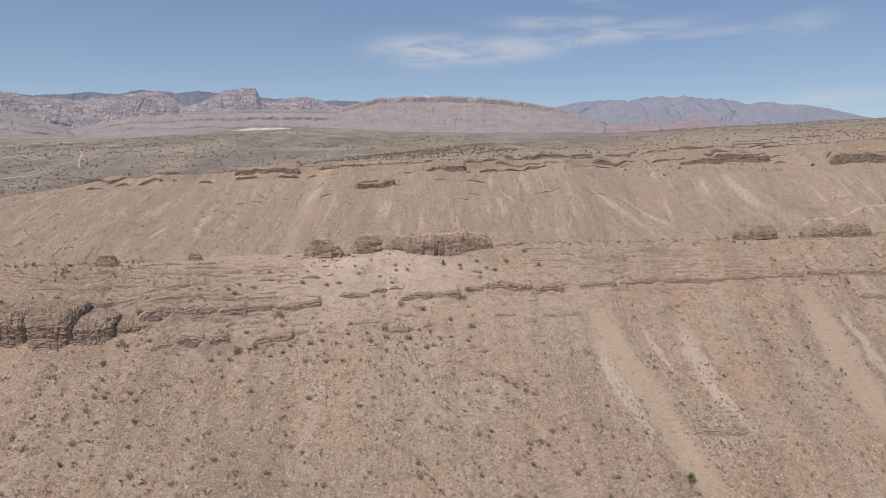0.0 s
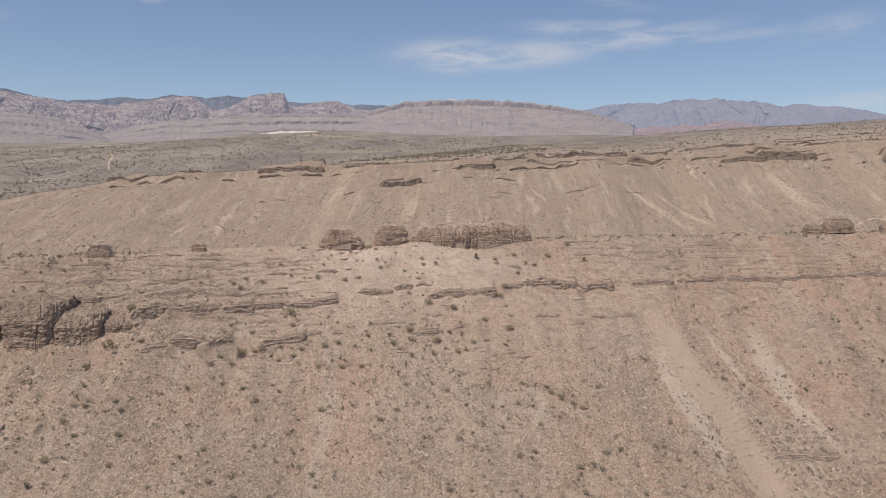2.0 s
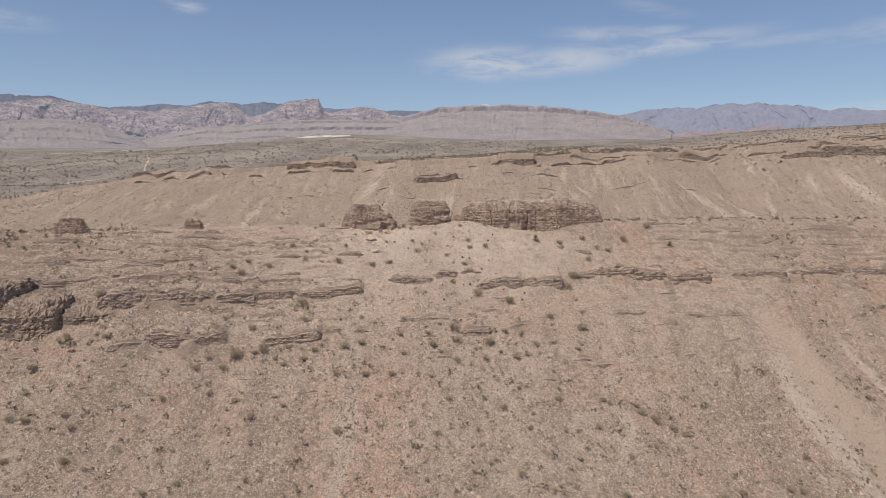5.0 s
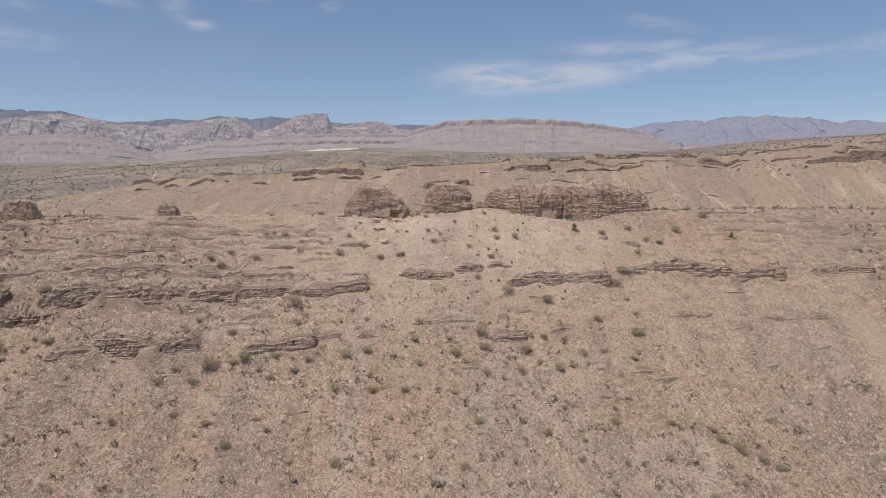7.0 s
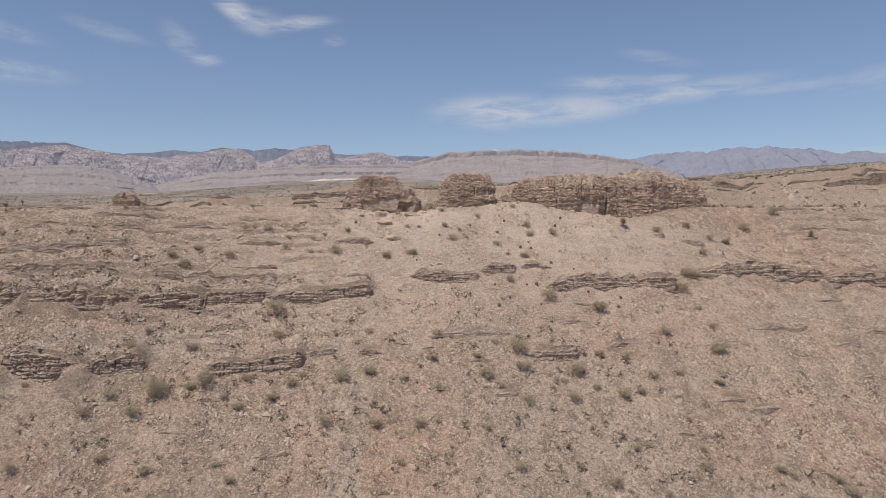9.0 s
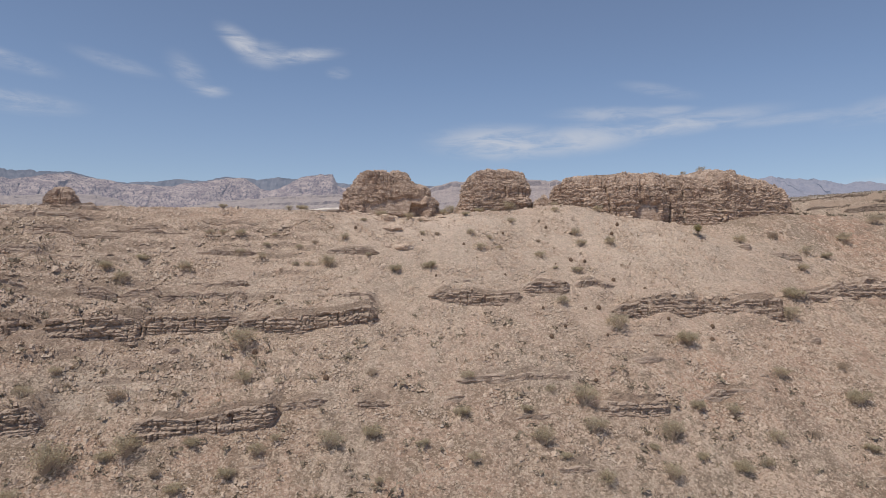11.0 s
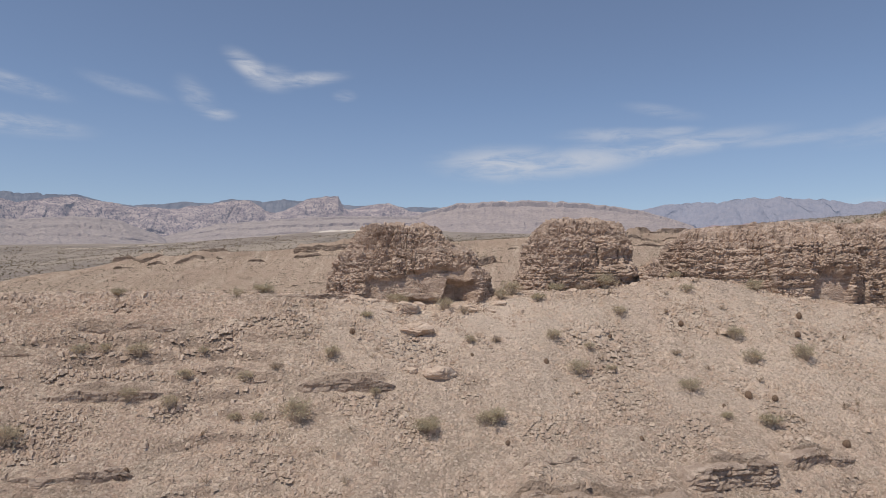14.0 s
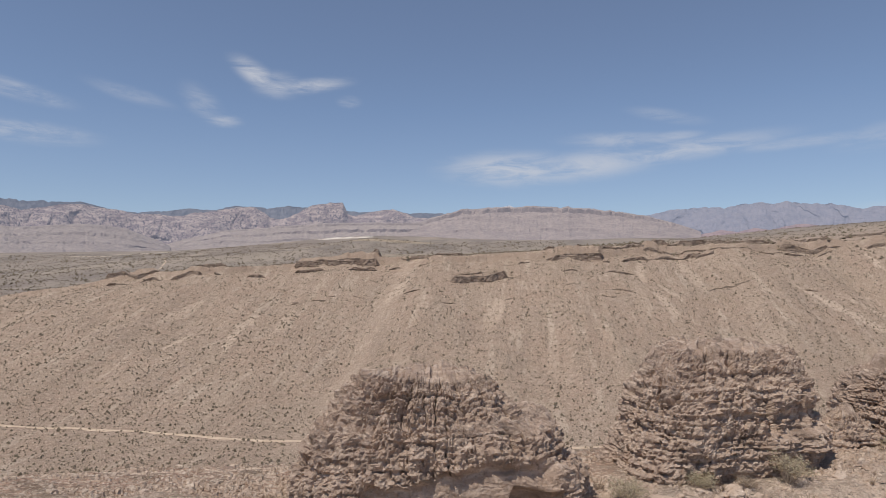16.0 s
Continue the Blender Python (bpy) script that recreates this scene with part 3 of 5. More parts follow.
def leaf_material(name, a, b2, scale):
    """Thin leaves that let some of the light through."""
    m = plain_material(name, a, b2, scale)
    t = m.node_tree
    b = t.nodes["Principled BSDF"]
    glow = t.nodes.new("ShaderNodeBsdfTranslucent")
    t.links.new(b.inputs["Base Color"].links[0].from_socket, glow.inputs["Color"])
    both = t.nodes.new("ShaderNodeMixShader")
    both.inputs["Fac"].default_value = 0.4
    t.links.new(b.outputs[0], both.inputs[1])
    t.links.new(glow.outputs[0], both.inputs[2])
    t.links.new(both.outputs[0], t.nodes["Material Output"].inputs["Surface"])
    return m


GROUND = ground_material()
ROCK = rock_material("brown_limestone", (0.465, 0.349, 0.276), (0.235, 0.174, 0.137), (0.66, 0.526, 0.427), 1.6, 3.0)
CLIFF = rock_material("dark_brown_cliff_limestone", (0.35, 0.262, 0.20), (0.18, 0.133, 0.102), (0.49, 0.385, 0.305), 1.2, 2.0)
FAR_CLIFF = rock_material("grey_brown_rim_limestone", (0.29, 0.225, 0.178), (0.14, 0.107, 0.085), (0.42, 0.335, 0.268), 0.5, 3.0)
LEDGE = rock_material("grey_ledge_limestone", (0.44, 0.338, 0.268), (0.24, 0.182, 0.144), (0.60, 0.485, 0.395), 1.5, 5.0)
STONE = rock_material("loose_stone", (0.63, 0.485, 0.38), (0.50, 0.375, 0.29), (0.78, 0.645, 0.525), 2.0, 1.0)
LEAF = leaf_material("creosote_leaf", (0.47, 0.41, 0.285), (0.56, 0.485, 0.355), 3.0)
SCRUB = plain_material("hill_scrub", (0.15, 0.122, 0.088), (0.21, 0.17, 0.122), 0.3)
BRUSH = plain_material("slope_brush", (0.235, 0.195, 0.142), (0.32, 0.265, 0.195), 0.6)
DRY = leaf_material("dry_shrub", (0.46, 0.365, 0.275), (0.36, 0.285, 0.21), 3.0)
STEM = plain_material("shrub_stem", (0.40, 0.325, 0.255), (0.48, 0.395, 0.315), 5.0)
CACTUS = plain_material("barrel_cactus_skin", (0.21, 0.14, 0.10), (0.16, 0.11, 0.075), 9.0)
YUCCA = plain_material("yucca_leaf", (0.34, 0.32, 0.16), (0.42, 0.37, 0.22), 3.0)


# ---- mesh helpers ----
def mesh_data(name, verts, faces, mat, smooth=True):
    me = bpy.data.meshes.new(name)
    me.from_pydata([tuple(v) for v in verts] if not isinstance(verts, np.ndarray) else verts.tolist(), [], faces if isinstance(faces, list) else faces.tolist())
    me.materials.append(mat)
    if smooth:
        me.polygons.foreach_set("use_smooth", [True] * len(me.polygons))
    me.update()
    return me


def thing(name, label, category, at=(0, 0, 0), group="", kind=""):
    ob = tagged(new(name), label, category, group, kind)
    ob.empty_display_size = 0.2
    ob.location = at
    return ob


def part(name, verts, faces, mat, parent=None, label="", smooth=True):
    ob = new(name, mesh_data(name, verts, faces, mat, smooth))
    if parent:
        ob.parent = parent
    if label:
        ob["label"] = label
    return ob


def grid_faces(n, m, closed=False, offset=0):
    """Quads of n rows by m columns of vertices."""
    i, j = np.meshgrid(np.arange(n - 1), np.arange(m if closed else m - 1), indexing="ij")
    k = (j + 1) % m
    return np.stack([i * m + j, i * m + k, (i + 1) * m + k, (i + 1) * m + j], -1).reshape(-1, 4) + offset


# ---- the ground, one sheet to the horizon ----
def spaced(start, stop, first, grow, most):
    out, v, d = [], start, first
    while v < stop:
        out.append(v)
        v += d
        d = min(d * grow, most)
    return np.array(out)


def build_ground():
    right = np.concatenate([spaced(55, 420, 0.45, 1.025, 5.0), spaced(422, 5200, 6, 1.08, 160)])
    xs = np.concatenate([-25 - (right[::-1] + 30), np.arange(-85 + 0.2, 55, 0.5), right])
    ys = np.concatenate([np.linspace(-1500, 60, 24)[:-1], spaced(60, 100, 2.0, 0.97, 2.0), np.arange(100, 134, 0.5), np.arange(134, 196, 0.25), spaced(196, 640, 0.45, 1.02, 2.4), spaced(641, 5200, 3, 1.05, 90)])
    xg, yg = np.meshgrid(xs, ys)
    z = land(xg, yg)
    near = step(95, 110, yg) * step(420, 300, yg) * step(300, 120, np.abs(xg + 15))
    z = z + near * (0.10 * fbm(xg / 1.9, yg / 1.9, 9.0, 3) + 0.06 * vnoise(xg / 0.7, yg / 0.7, 2.0))
    verts = np.stack([xg, yg, z], -1).reshape(-1, 3)
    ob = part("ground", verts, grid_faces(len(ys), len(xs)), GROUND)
    tagged(ob, "dry stony desert ground, tan with reddish patches, sloping", "ground", kind="structure")


# ---- outcrops of bedded rock ----
def rock_face(x, y, z, along, rough, lobes):
    """How far a weathered face stands out: swellings, uneven beds broken into blocks, upright joints, small knobs. along: metres round the rock."""
    d = 0.26 * fbm(x / 2.4, y / 2.4, z / 3.2 + 3, 2)
    d = d + lobes * vnoise(x / 3.1, y / 3.1, z / 9) - lobes * 0.6 * np.clip(1 - np.abs(vnoise(along / 2.6, 3.0, z / 15)) / 0.06, 0, 1)
    lean = along + 0.10 * vnoise(z / 0.45, along / 1.5) + 0.05 * vnoise(z / 0.15, along)
    for thick, wide, push, cleft, seed in ((0.46, 0.80, 0.15, 0.12, 3), (0.20, 0.30, 0.12, 0.07, 8)):
        sheet = z / thick + 0.30 * vnoise(x / 3.4, y / 3.4, seed) + 0.14 * vnoise(x / 0.6, y / 0.6, seed + 2)
        row = np.floor(sheet + 0.3 * vnoise(z / thick * 0.6, seed))
        split = lean / wide * (0.75 + 0.5 * hashed(row, 0 * row + seed, 0 * row)) + 5 * hashed(row, 0 * row + 1, 0 * row + seed)
        d = d + rough * (push * (hashed(np.floor(split), row, 0 * row + seed) - 0.5) + 0.5 * push * (hashed(row, 0 * row + 9, 0 * row + seed) - 0.5))
        edge = np.minimum(np.abs(split - np.round(split)) * wide, np.abs(sheet - np.round(sheet)) * thick)
        d = d - rough * cleft * np.clip(1 - edge / 0.05, 0, 1) * step(-0.35, 0.25, vnoise(x / 0.9, y / 0.9, z / 0.7 + seed))
    thin = z / 0.17 + 0.5 * vnoise(x / 3.0, y / 3.0, 4.0)
    d = d + rough * (0.07 * vnoise(thin, along / 4) - 0.07 * np.clip(1 - np.abs(vnoise(thin * 0.45 + 30, along / 6)) / 0.12, 0, 1))
    gap, mark = cells(x / 0.17, y / 0.17, z / 0.13, 5)
    d = d + rough * (0.15 * (mark - 0.5) * step(0, 0.2, gap) - 0.05 * np.clip(1 - gap / 0.2, 0, 1) + 0.05 * vnoise(x / 0.09, y / 0.09, z / 0.09))
    d = d + rough * (0.12 * vnoise(lean / 0.55, 2.0, z / 2.2) - 0.12 * np.clip(1 - np.abs(vnoise(lean / 0.38, 8.0, z / 1.6)) / 0.14, 0, 1))
    joint = np.abs(vnoise(lean / 0.9, 5.0, z / 9)) + 0.08 * step(-0.1, 0.3, vnoise(along / 2.0, 1.0, z / 1.2))
    return d - rough * 0.28 * np.clip(1 - joint / 0.06, 0, 1)


def outcrop(name, label, at, turn, high, levels, cuts, seed, mat=None, rough=1.0, cave=None, group="", lobes=0.0, fine=0.07, crown=None):
    """Levels: rows of height share, left, right, front, back; cuts: the heights where one bed ends and the next begins; crown: x and height share of the top along the rock."""
    ob = thing(name, label, "rock outcrop", at, group)
    ob.rotation_euler = (0, 0, radians(turn))
    lv = np.array(levels)
    around = max(40, int(1.8 * ((lv[0, 2] - lv[0, 1]) + (lv[0, 4] - lv[0, 3])) / fine))
    a = np.linspace(0, 2 * np.pi, 6001)
    ca, sa = np.cos(a), np.sin(a)
    ex, ey = np.sign(ca) * np.abs(ca) ** 0.55, np.sign(sa) * np.abs(sa) ** 0.55
    run = np.concatenate([[0], np.cumsum(np.hypot(np.diff(ex) * (lv[0, 2] - lv[0, 1]), np.diff(ey) * (lv[0, 4] - lv[0, 3])))])
    even = np.linspace(0, run[-1], around, endpoint=False)      # even steps along the outline
    w = np.linspace(0, 1, 801)
    reach = sum(np.abs(np.diff(np.interp(w, lv[:, 0], lv[:, k]))) for k in (1, 2, 3, 4)) / 3
    climb = np.concatenate([[0], np.cumsum(np.hypot(np.diff(w) * high, reach))])
    rows = max(10, int(climb[-1] / fine) + 2)
    v = np.interp(np.linspace(0, climb[-1], rows), climb, w)     # even steps up the profile
    V, EX = np.meshgrid(v, np.interp(even, run, ex), indexing="ij")
    EY = np.meshgrid(v, np.interp(even, run, ey), indexing="ij")[1]
    L, Rr, Fr, B = (np.interp(V, lv[:, 0], lv[:, k]) for k in (1, 2, 3, 4))
    cx, cy, hx, hy = (L + Rr) / 2, (Fr + B) / 2, (Rr - L) / 2, (B - Fr) / 2
    X, Y = cx + EX * hx, cy + EY * hy
    share = np.interp(X, *crown) if crown else 1.0
    Z = V * high * share
    nl = np.sqrt((EX / hx) ** 2 + (EY / hy) ** 2)
    nx, ny = EX / hx / nl, EY / hy / nl
    d = rock_face(X + seed * 13.0, Y, Z, np.meshgrid(v, even / 2, indexing="ij")[1] + seed * 7, rough, lobes)
    if cave:
        d = cave(X, Y, Z, d)
    Z = Z + rough * 0.16 * V * vnoise(X / 0.6, Y / 0.6, seed)
    lean = np.clip(-(np.gradient(X, axis=0) * nx + np.gradient(Y, axis=0) * ny) / np.maximum(np.gradient(Z, axis=0), 1e-4), 0, 4)
    flat = np.sqrt(1 + lean ** 2)
    X, Y, Z = X + nx * d / flat, Y + ny * d / flat, Z + d * lean / flat
    rings = [np.stack([X, Y, Z], -1)]
    mx, my = X[-1].mean(), Y[-1].mean()
    soft = np.ones(2 * (around // 40) + 1) / (2 * (around // 40) + 1)
    sx, sy, sz = (np.convolve(np.concatenate([p[-1], p[-1], p[-1]]), soft, "same")[around:2 * around] for p in (X, Y, Z))
    n_in = max(4, int(min(hx[-1, 0], hy[-1, 0]) / 0.13))
    spine = max(0.0, float(hx[-1, 0] - hy[-1, 0]))
    for k in range(1, n_in + 1):                    # the top closes in rings towards the middle
        u = 1 - k / n_in * 0.97
        grow = min(1.0, k / 3)
        ox, oy, oz = (p[-1] * (1 - grow) + q * grow for p, q in ((X, sx), (Y, sy), (Z, sz)))
        ax = mx + np.clip(ox - mx, -spine, spine)     # long rocks close along a spine
        px, py = ax + (ox - ax) * u, my + (oy - my) * u
        up = oz * u + oz.mean() * (1 - u) if not crown else high * np.interp(px, *crown)
        pz = up + grow * (0.34 * (hashed(np.floor(px / 0.45), np.floor(py / 0.45), 0 * px + seed) - 0.4) + 0.20 * np.abs(vnoise(px / 0.25, py / 0.25, seed + 4)) - 0.05 + 0.12 * vnoise(px / 2.0, py / 2.0, seed)) + 0.22 * (1 - u) ** 0.6
        rings.append(np.stack([px, py, pz], -1)[None])
    rings = np.concatenate(rings)
    marks = [int(np.searchsorted(v, c)) for c in cuts[:-1]] + [len(rings) - 1]
    for i0, i1 in zip(marks[:-1], marks[1:]):
        faces = grid_faces(i1 - i0 + 1, around, True).tolist()
        if i1 == len(rings) - 1:
            faces.append(list(range((i1 - i0) * around, (i1 - i0 + 1) * around)))
        part("rock_bed", rings[i0:i1 + 1].reshape(-1, 3), faces, mat or ROCK, ob, "", False)
    return ob


def cave_first(x, y, z, d):
    """A smooth face with a low arched hollow under its right end, on the side that looks down the slope."""
    front = step(0.3, -0.6, y)
    roof = 2.15 + 0.15 * np.sin(x * 1.3) + 0.12 * x + 0.12 * vnoise(x / 0.4, 7.0)
    face = step(-3.15, -2.9, x - 0.22 * z + 0.12 * vnoise(z / 0.4, 3.0)) * step(3.75, 3.5, x) * step(0.12, -0.12, z - roof) * front
    d = d * (1 - 0.80 * face) - 0.38 * face
    arch = step(0.0, 0.14, x - 2.0 - 0.30 * np.clip(z - 0.4, 0, 2) + 0.08 * vnoise(z / 0.3, 1.0)) * step(0.0, 0.3, 4.1 - x) * step(0.0, 0.2, 1.78 - 0.14 * (x - 2.6) ** 2 - z) * front
    low = step(0.62, 0.42, z + 0.10 * vnoise(x / 0.5, 1.0)) * step(-0.9, -0.5, x) * step(2.6, 2.2, x) * front
    return d - 0.95 * arch - 0.42 * low * (1 - arch)


def cave_second(x, y, z, d):
    """Upright slots in the upper right beds over a narrow shelf, and a hollow at the foot."""
    front = step(0.3, -0.8, y)
    for sx, wide, z0, z1 in ((0.9, 0.17, 2.5, 3.6), (1.3, 0.14, 2.3, 2.9), (2.6, 0.10, 2.6, 3.6), (3.15, 0.12, 2.7, 3.5), (3.7, 0.10, 2.7, 3.4)):
        d = d - 0.55 * np.clip(1.2 - np.abs(x - sx - 0.1 * (z1 - z)) / wide, 0, 1) * step(z0 - 0.15, z0 + 0.1, z) * step(z1 + 0.15, z1 - 0.1, z) * front
    d = d - 0.30 * step(1.0, 1.6, x) * step(2.2, 2.5, z) * step(3.6, 3.0, z) * front + 0.12 * step(2.4, 2.1, z) * step(1.2, 1.6, z) * step(0.5, 1.4, x)
    hollow = step(-1.4, -1.1, x) * step(0.3, 0.0, x) * step(0.95, 0.7, z) * front
    return d * (1 - 0.6 * hollow) - 0.35 * hollow


def cave_third(x, y, z, d):
    """A swelling of the wall with a smooth shallow alcove at its foot, and one deep upright joint beside it."""
    front = step(0.3, -1.0, y)
    swell = step(-13.5, -10.0, x) * step(-3.0, -5.6, x) * step(6.6, 4.2, z) * front
    alcove = step(-0.1, 0.5, x + 9.0 - 0.6 * z + 0.3 * vnoise(z / 0.5, 4.0)) * step(-4.6, -5.3, x) * step(0.0, 0.8, 3.4 - 0.12 * (x + 6.2) ** 2 - z + 0.3 * vnoise(x / 0.5, 6.0)) * front
    d = d * (1 - 0.8 * alcove) + 1.1 * swell - 0.55 * alcove
    for jx, wide in ((-10.6, 0.16), (-3.2, 0.2), (-1.3, 0.14), (3.4, 0.18), (8.2, 0.14)):
        d = d - 0.6 * np.clip(1.1 - np.abs(x - jx + 0.25 * vnoise(z / 0.8, jx)) / wide, 0, 1) * front
    return d


def build_outcrops():
    outcrop("rock_outcrop", "domed brown limestone outcrop with a low hollow at its foot", (-31.3, 175.4, 12.3), 8, 5.1,
            ((0, -5.7, 5.8, -3.2, 3), (0.36, -5.5, 5.1, -3.0, 2.8), (0.46, -5.3, 4.45, -2.9, 2.7), (0.58, -5.15, 4.1, -2.7, 2.6), (0.68, -4.6, 3.75, -2.5, 2.4), (0.74, -4.2, 2.75, -2.2, 2.2), (0.84, -3.8, 2.3, -2.0, 2.1), (0.94, -3.3, 2.05, -1.8, 1.9), (1, -2.8, 1.6, -1.5, 1.5)),
            (0, 0.5, 0.62, 0.72, 0.82, 0.90, 1.0), 1, cave=cave_first, group="outcrops on the ridge")
    outcrop("rock_outcrop", "blocky brown limestone outcrop with layered upper beds", (-20.2, 180.2, 12.6), 14, 5.3,
            ((0, -4.6, 3.4, -3.0, 3), (0.12, -4.5, 3.8, -3.0, 2.8), (0.35, -4.15, 4.2, -3.0, 2.8), (0.52, -4.0, 4.3, -2.8, 2.6), (0.65, -3.85, 4.2, -2.6, 2.5), (0.76, -3.5, 4.0, -2.4, 2.3), (0.85, -3.1, 3.7, -2.1, 2.0), (0.94, -2.6, 3.3, -1.8, 1.8), (1, -1.8, 2.8, -1.4, 1.4)),
            (0, 0.36, 0.55, 0.70, 0.80, 0.90, 1.0), 11, cave=cave_second, group="outcrops on the ridge")
    outcrop("rock_outcrop", "long brown limestone wall with vertical joints along the ridge", (1.6, 186.6, 11.4), 17, 6.3,
            ((0, -15.6, 16.0, -5.0, 5), (0.3, -15.6, 15.4, -4.8, 5), (0.6, -15.5, 14.8, -4.5, 4.8), (0.80, -15.3, 14.4, -4.2, 4.4), (0.92, -15.0, 14.0, -3.6, 3.8), (1, -14.3, 13.0, -2.8, 2.8)),
            (0, 0.34, 0.52, 0.66, 0.78, 0.88, 1.0), 23, rough=1.1, lobes=0.55, cave=cave_third, group="outcrops on the ridge",
            crown=((-16, -14.5, -10.4, -9.6, -8.6, -7.4, -3.4, -2.6, 1.2, 2.6, 3.4, 6.0, 7.0, 9.6, 12.0, 13.6, 14.6, 16.5), (0.88, 0.93, 0.95, 0.90, 0.97, 1.0, 1.01, 0.95, 0.99, 1.02, 1.10, 1.10, 1.03, 0.97, 0.90, 0.84, 0.60, 0.30)))

    outcrop("rock_outcrop", "small brown boulder outcrop beside a larger rock", (-14.3, 181.3, 13.2), 20, 1.7, ((0, -1.4, 1.4, -1.0, 1.2), (0.6, -1.2, 1.2, -0.9, 1.0), (1, -0.6, 0.7, -0.4, 0.5)), (0, 0.5, 1.0), 31, group="outcrops on the ridge")
    outcrop("rock_outcrop", "small knob of brown bedded rock on the ridge", (-63.2, 165.6, 12.6), 5, 2.3, ((0, -2.6, 2.8, -1.4, 1.6), (0.3, -2.2, 2.2, -1.2, 1.3), (0.45, -1.6, 1.7, -1.0, 1.1), (0.8, -1.4, 1.4, -0.8, 0.9), (1, -1.0, 1.1, -0.5, 0.6)), (0, 0.4, 0.75, 1.0), 37, group="outcrops on the ridge")
    outcrop("rock_outcrop", "small knob of brown bedded rock on the ridge", (-82.0, 157.6, 12.6), 5, 3.0, ((0, -3.6, 3.4, -1.8, 2), (0.4, -2.6, 2.8, -1.4, 1.6), (1, -1.4, 2.0, -0.7, 0.9)), (0, 0.4, 0.75, 1.0), 41, group="outcrops on the ridge")
    for x, y, turn, wide, high, seed in ((-112, 132.8, 0, 6.5, 7.4, 71), (-101, 132.6, 4, 5.6, 8.0, 73), (-91.5, 133.2, 2, 5.0, 7.8, 75), (-82.5, 134.0, 5, 5.4, 8.0, 77), (-74.5, 136.6, 20, 4.8, 5.4, 79), (-68.0, 140.4, 28, 4.4, 3.2, 81)):
        z = float(land(np.array([x]), np.array([y - 2.2]))[0]) - 0.5
        outcrop("rock_outcrop", "brown limestone cliff buttress with upright cracks in the slope", (x, y, z), turn, high, ((0, -wide, wide, -2.5, 9), (0.25, -wide * 0.95, wide * 0.95, -1.9, 9), (0.62, -wide, wide, -1.9, 9.5), (0.78, -wide * 0.97, wide * 0.97, -1.1, 9.5), (0.9, -wide * 0.95, wide * 0.95, -0.4, 9.5), (1, -wide * 0.9, wide * 0.9, 0.5, 9.5)), (0, 0.62, 0.80, 0.91, 1.0), seed, CLIFF, 1.25, lobes=0.4, fine=0.18, group="cliff buttresses in the slope")
    for x, y, z, wide, high, seed in ((99.5, 210, 12.2, 2.4, 2.6, 43), (107.5, 211.5, 12.4, 5.0, 4.0, 47), (126.5, 215.0, 12.0, 5.5, 3.4, 53), (141.0, 219.0, 12.0, 8.0, 4.2, 59)):
        outcrop("rock_outcrop", "brown limestone outcrop farther along the ridge", (x, y, z + 0.9), 14, high, ((0, -wide, wide, -2.4, 2.4), (0.6, -wide * 0.92, wide * 0.9, -2.2, 2.2), (1, -wide * 0.6, wide * 0.65, -1.2, 1.4)), (0, 0.5, 1.0), seed, CLIFF, fine=0.16, group="outcrops on the ridge")


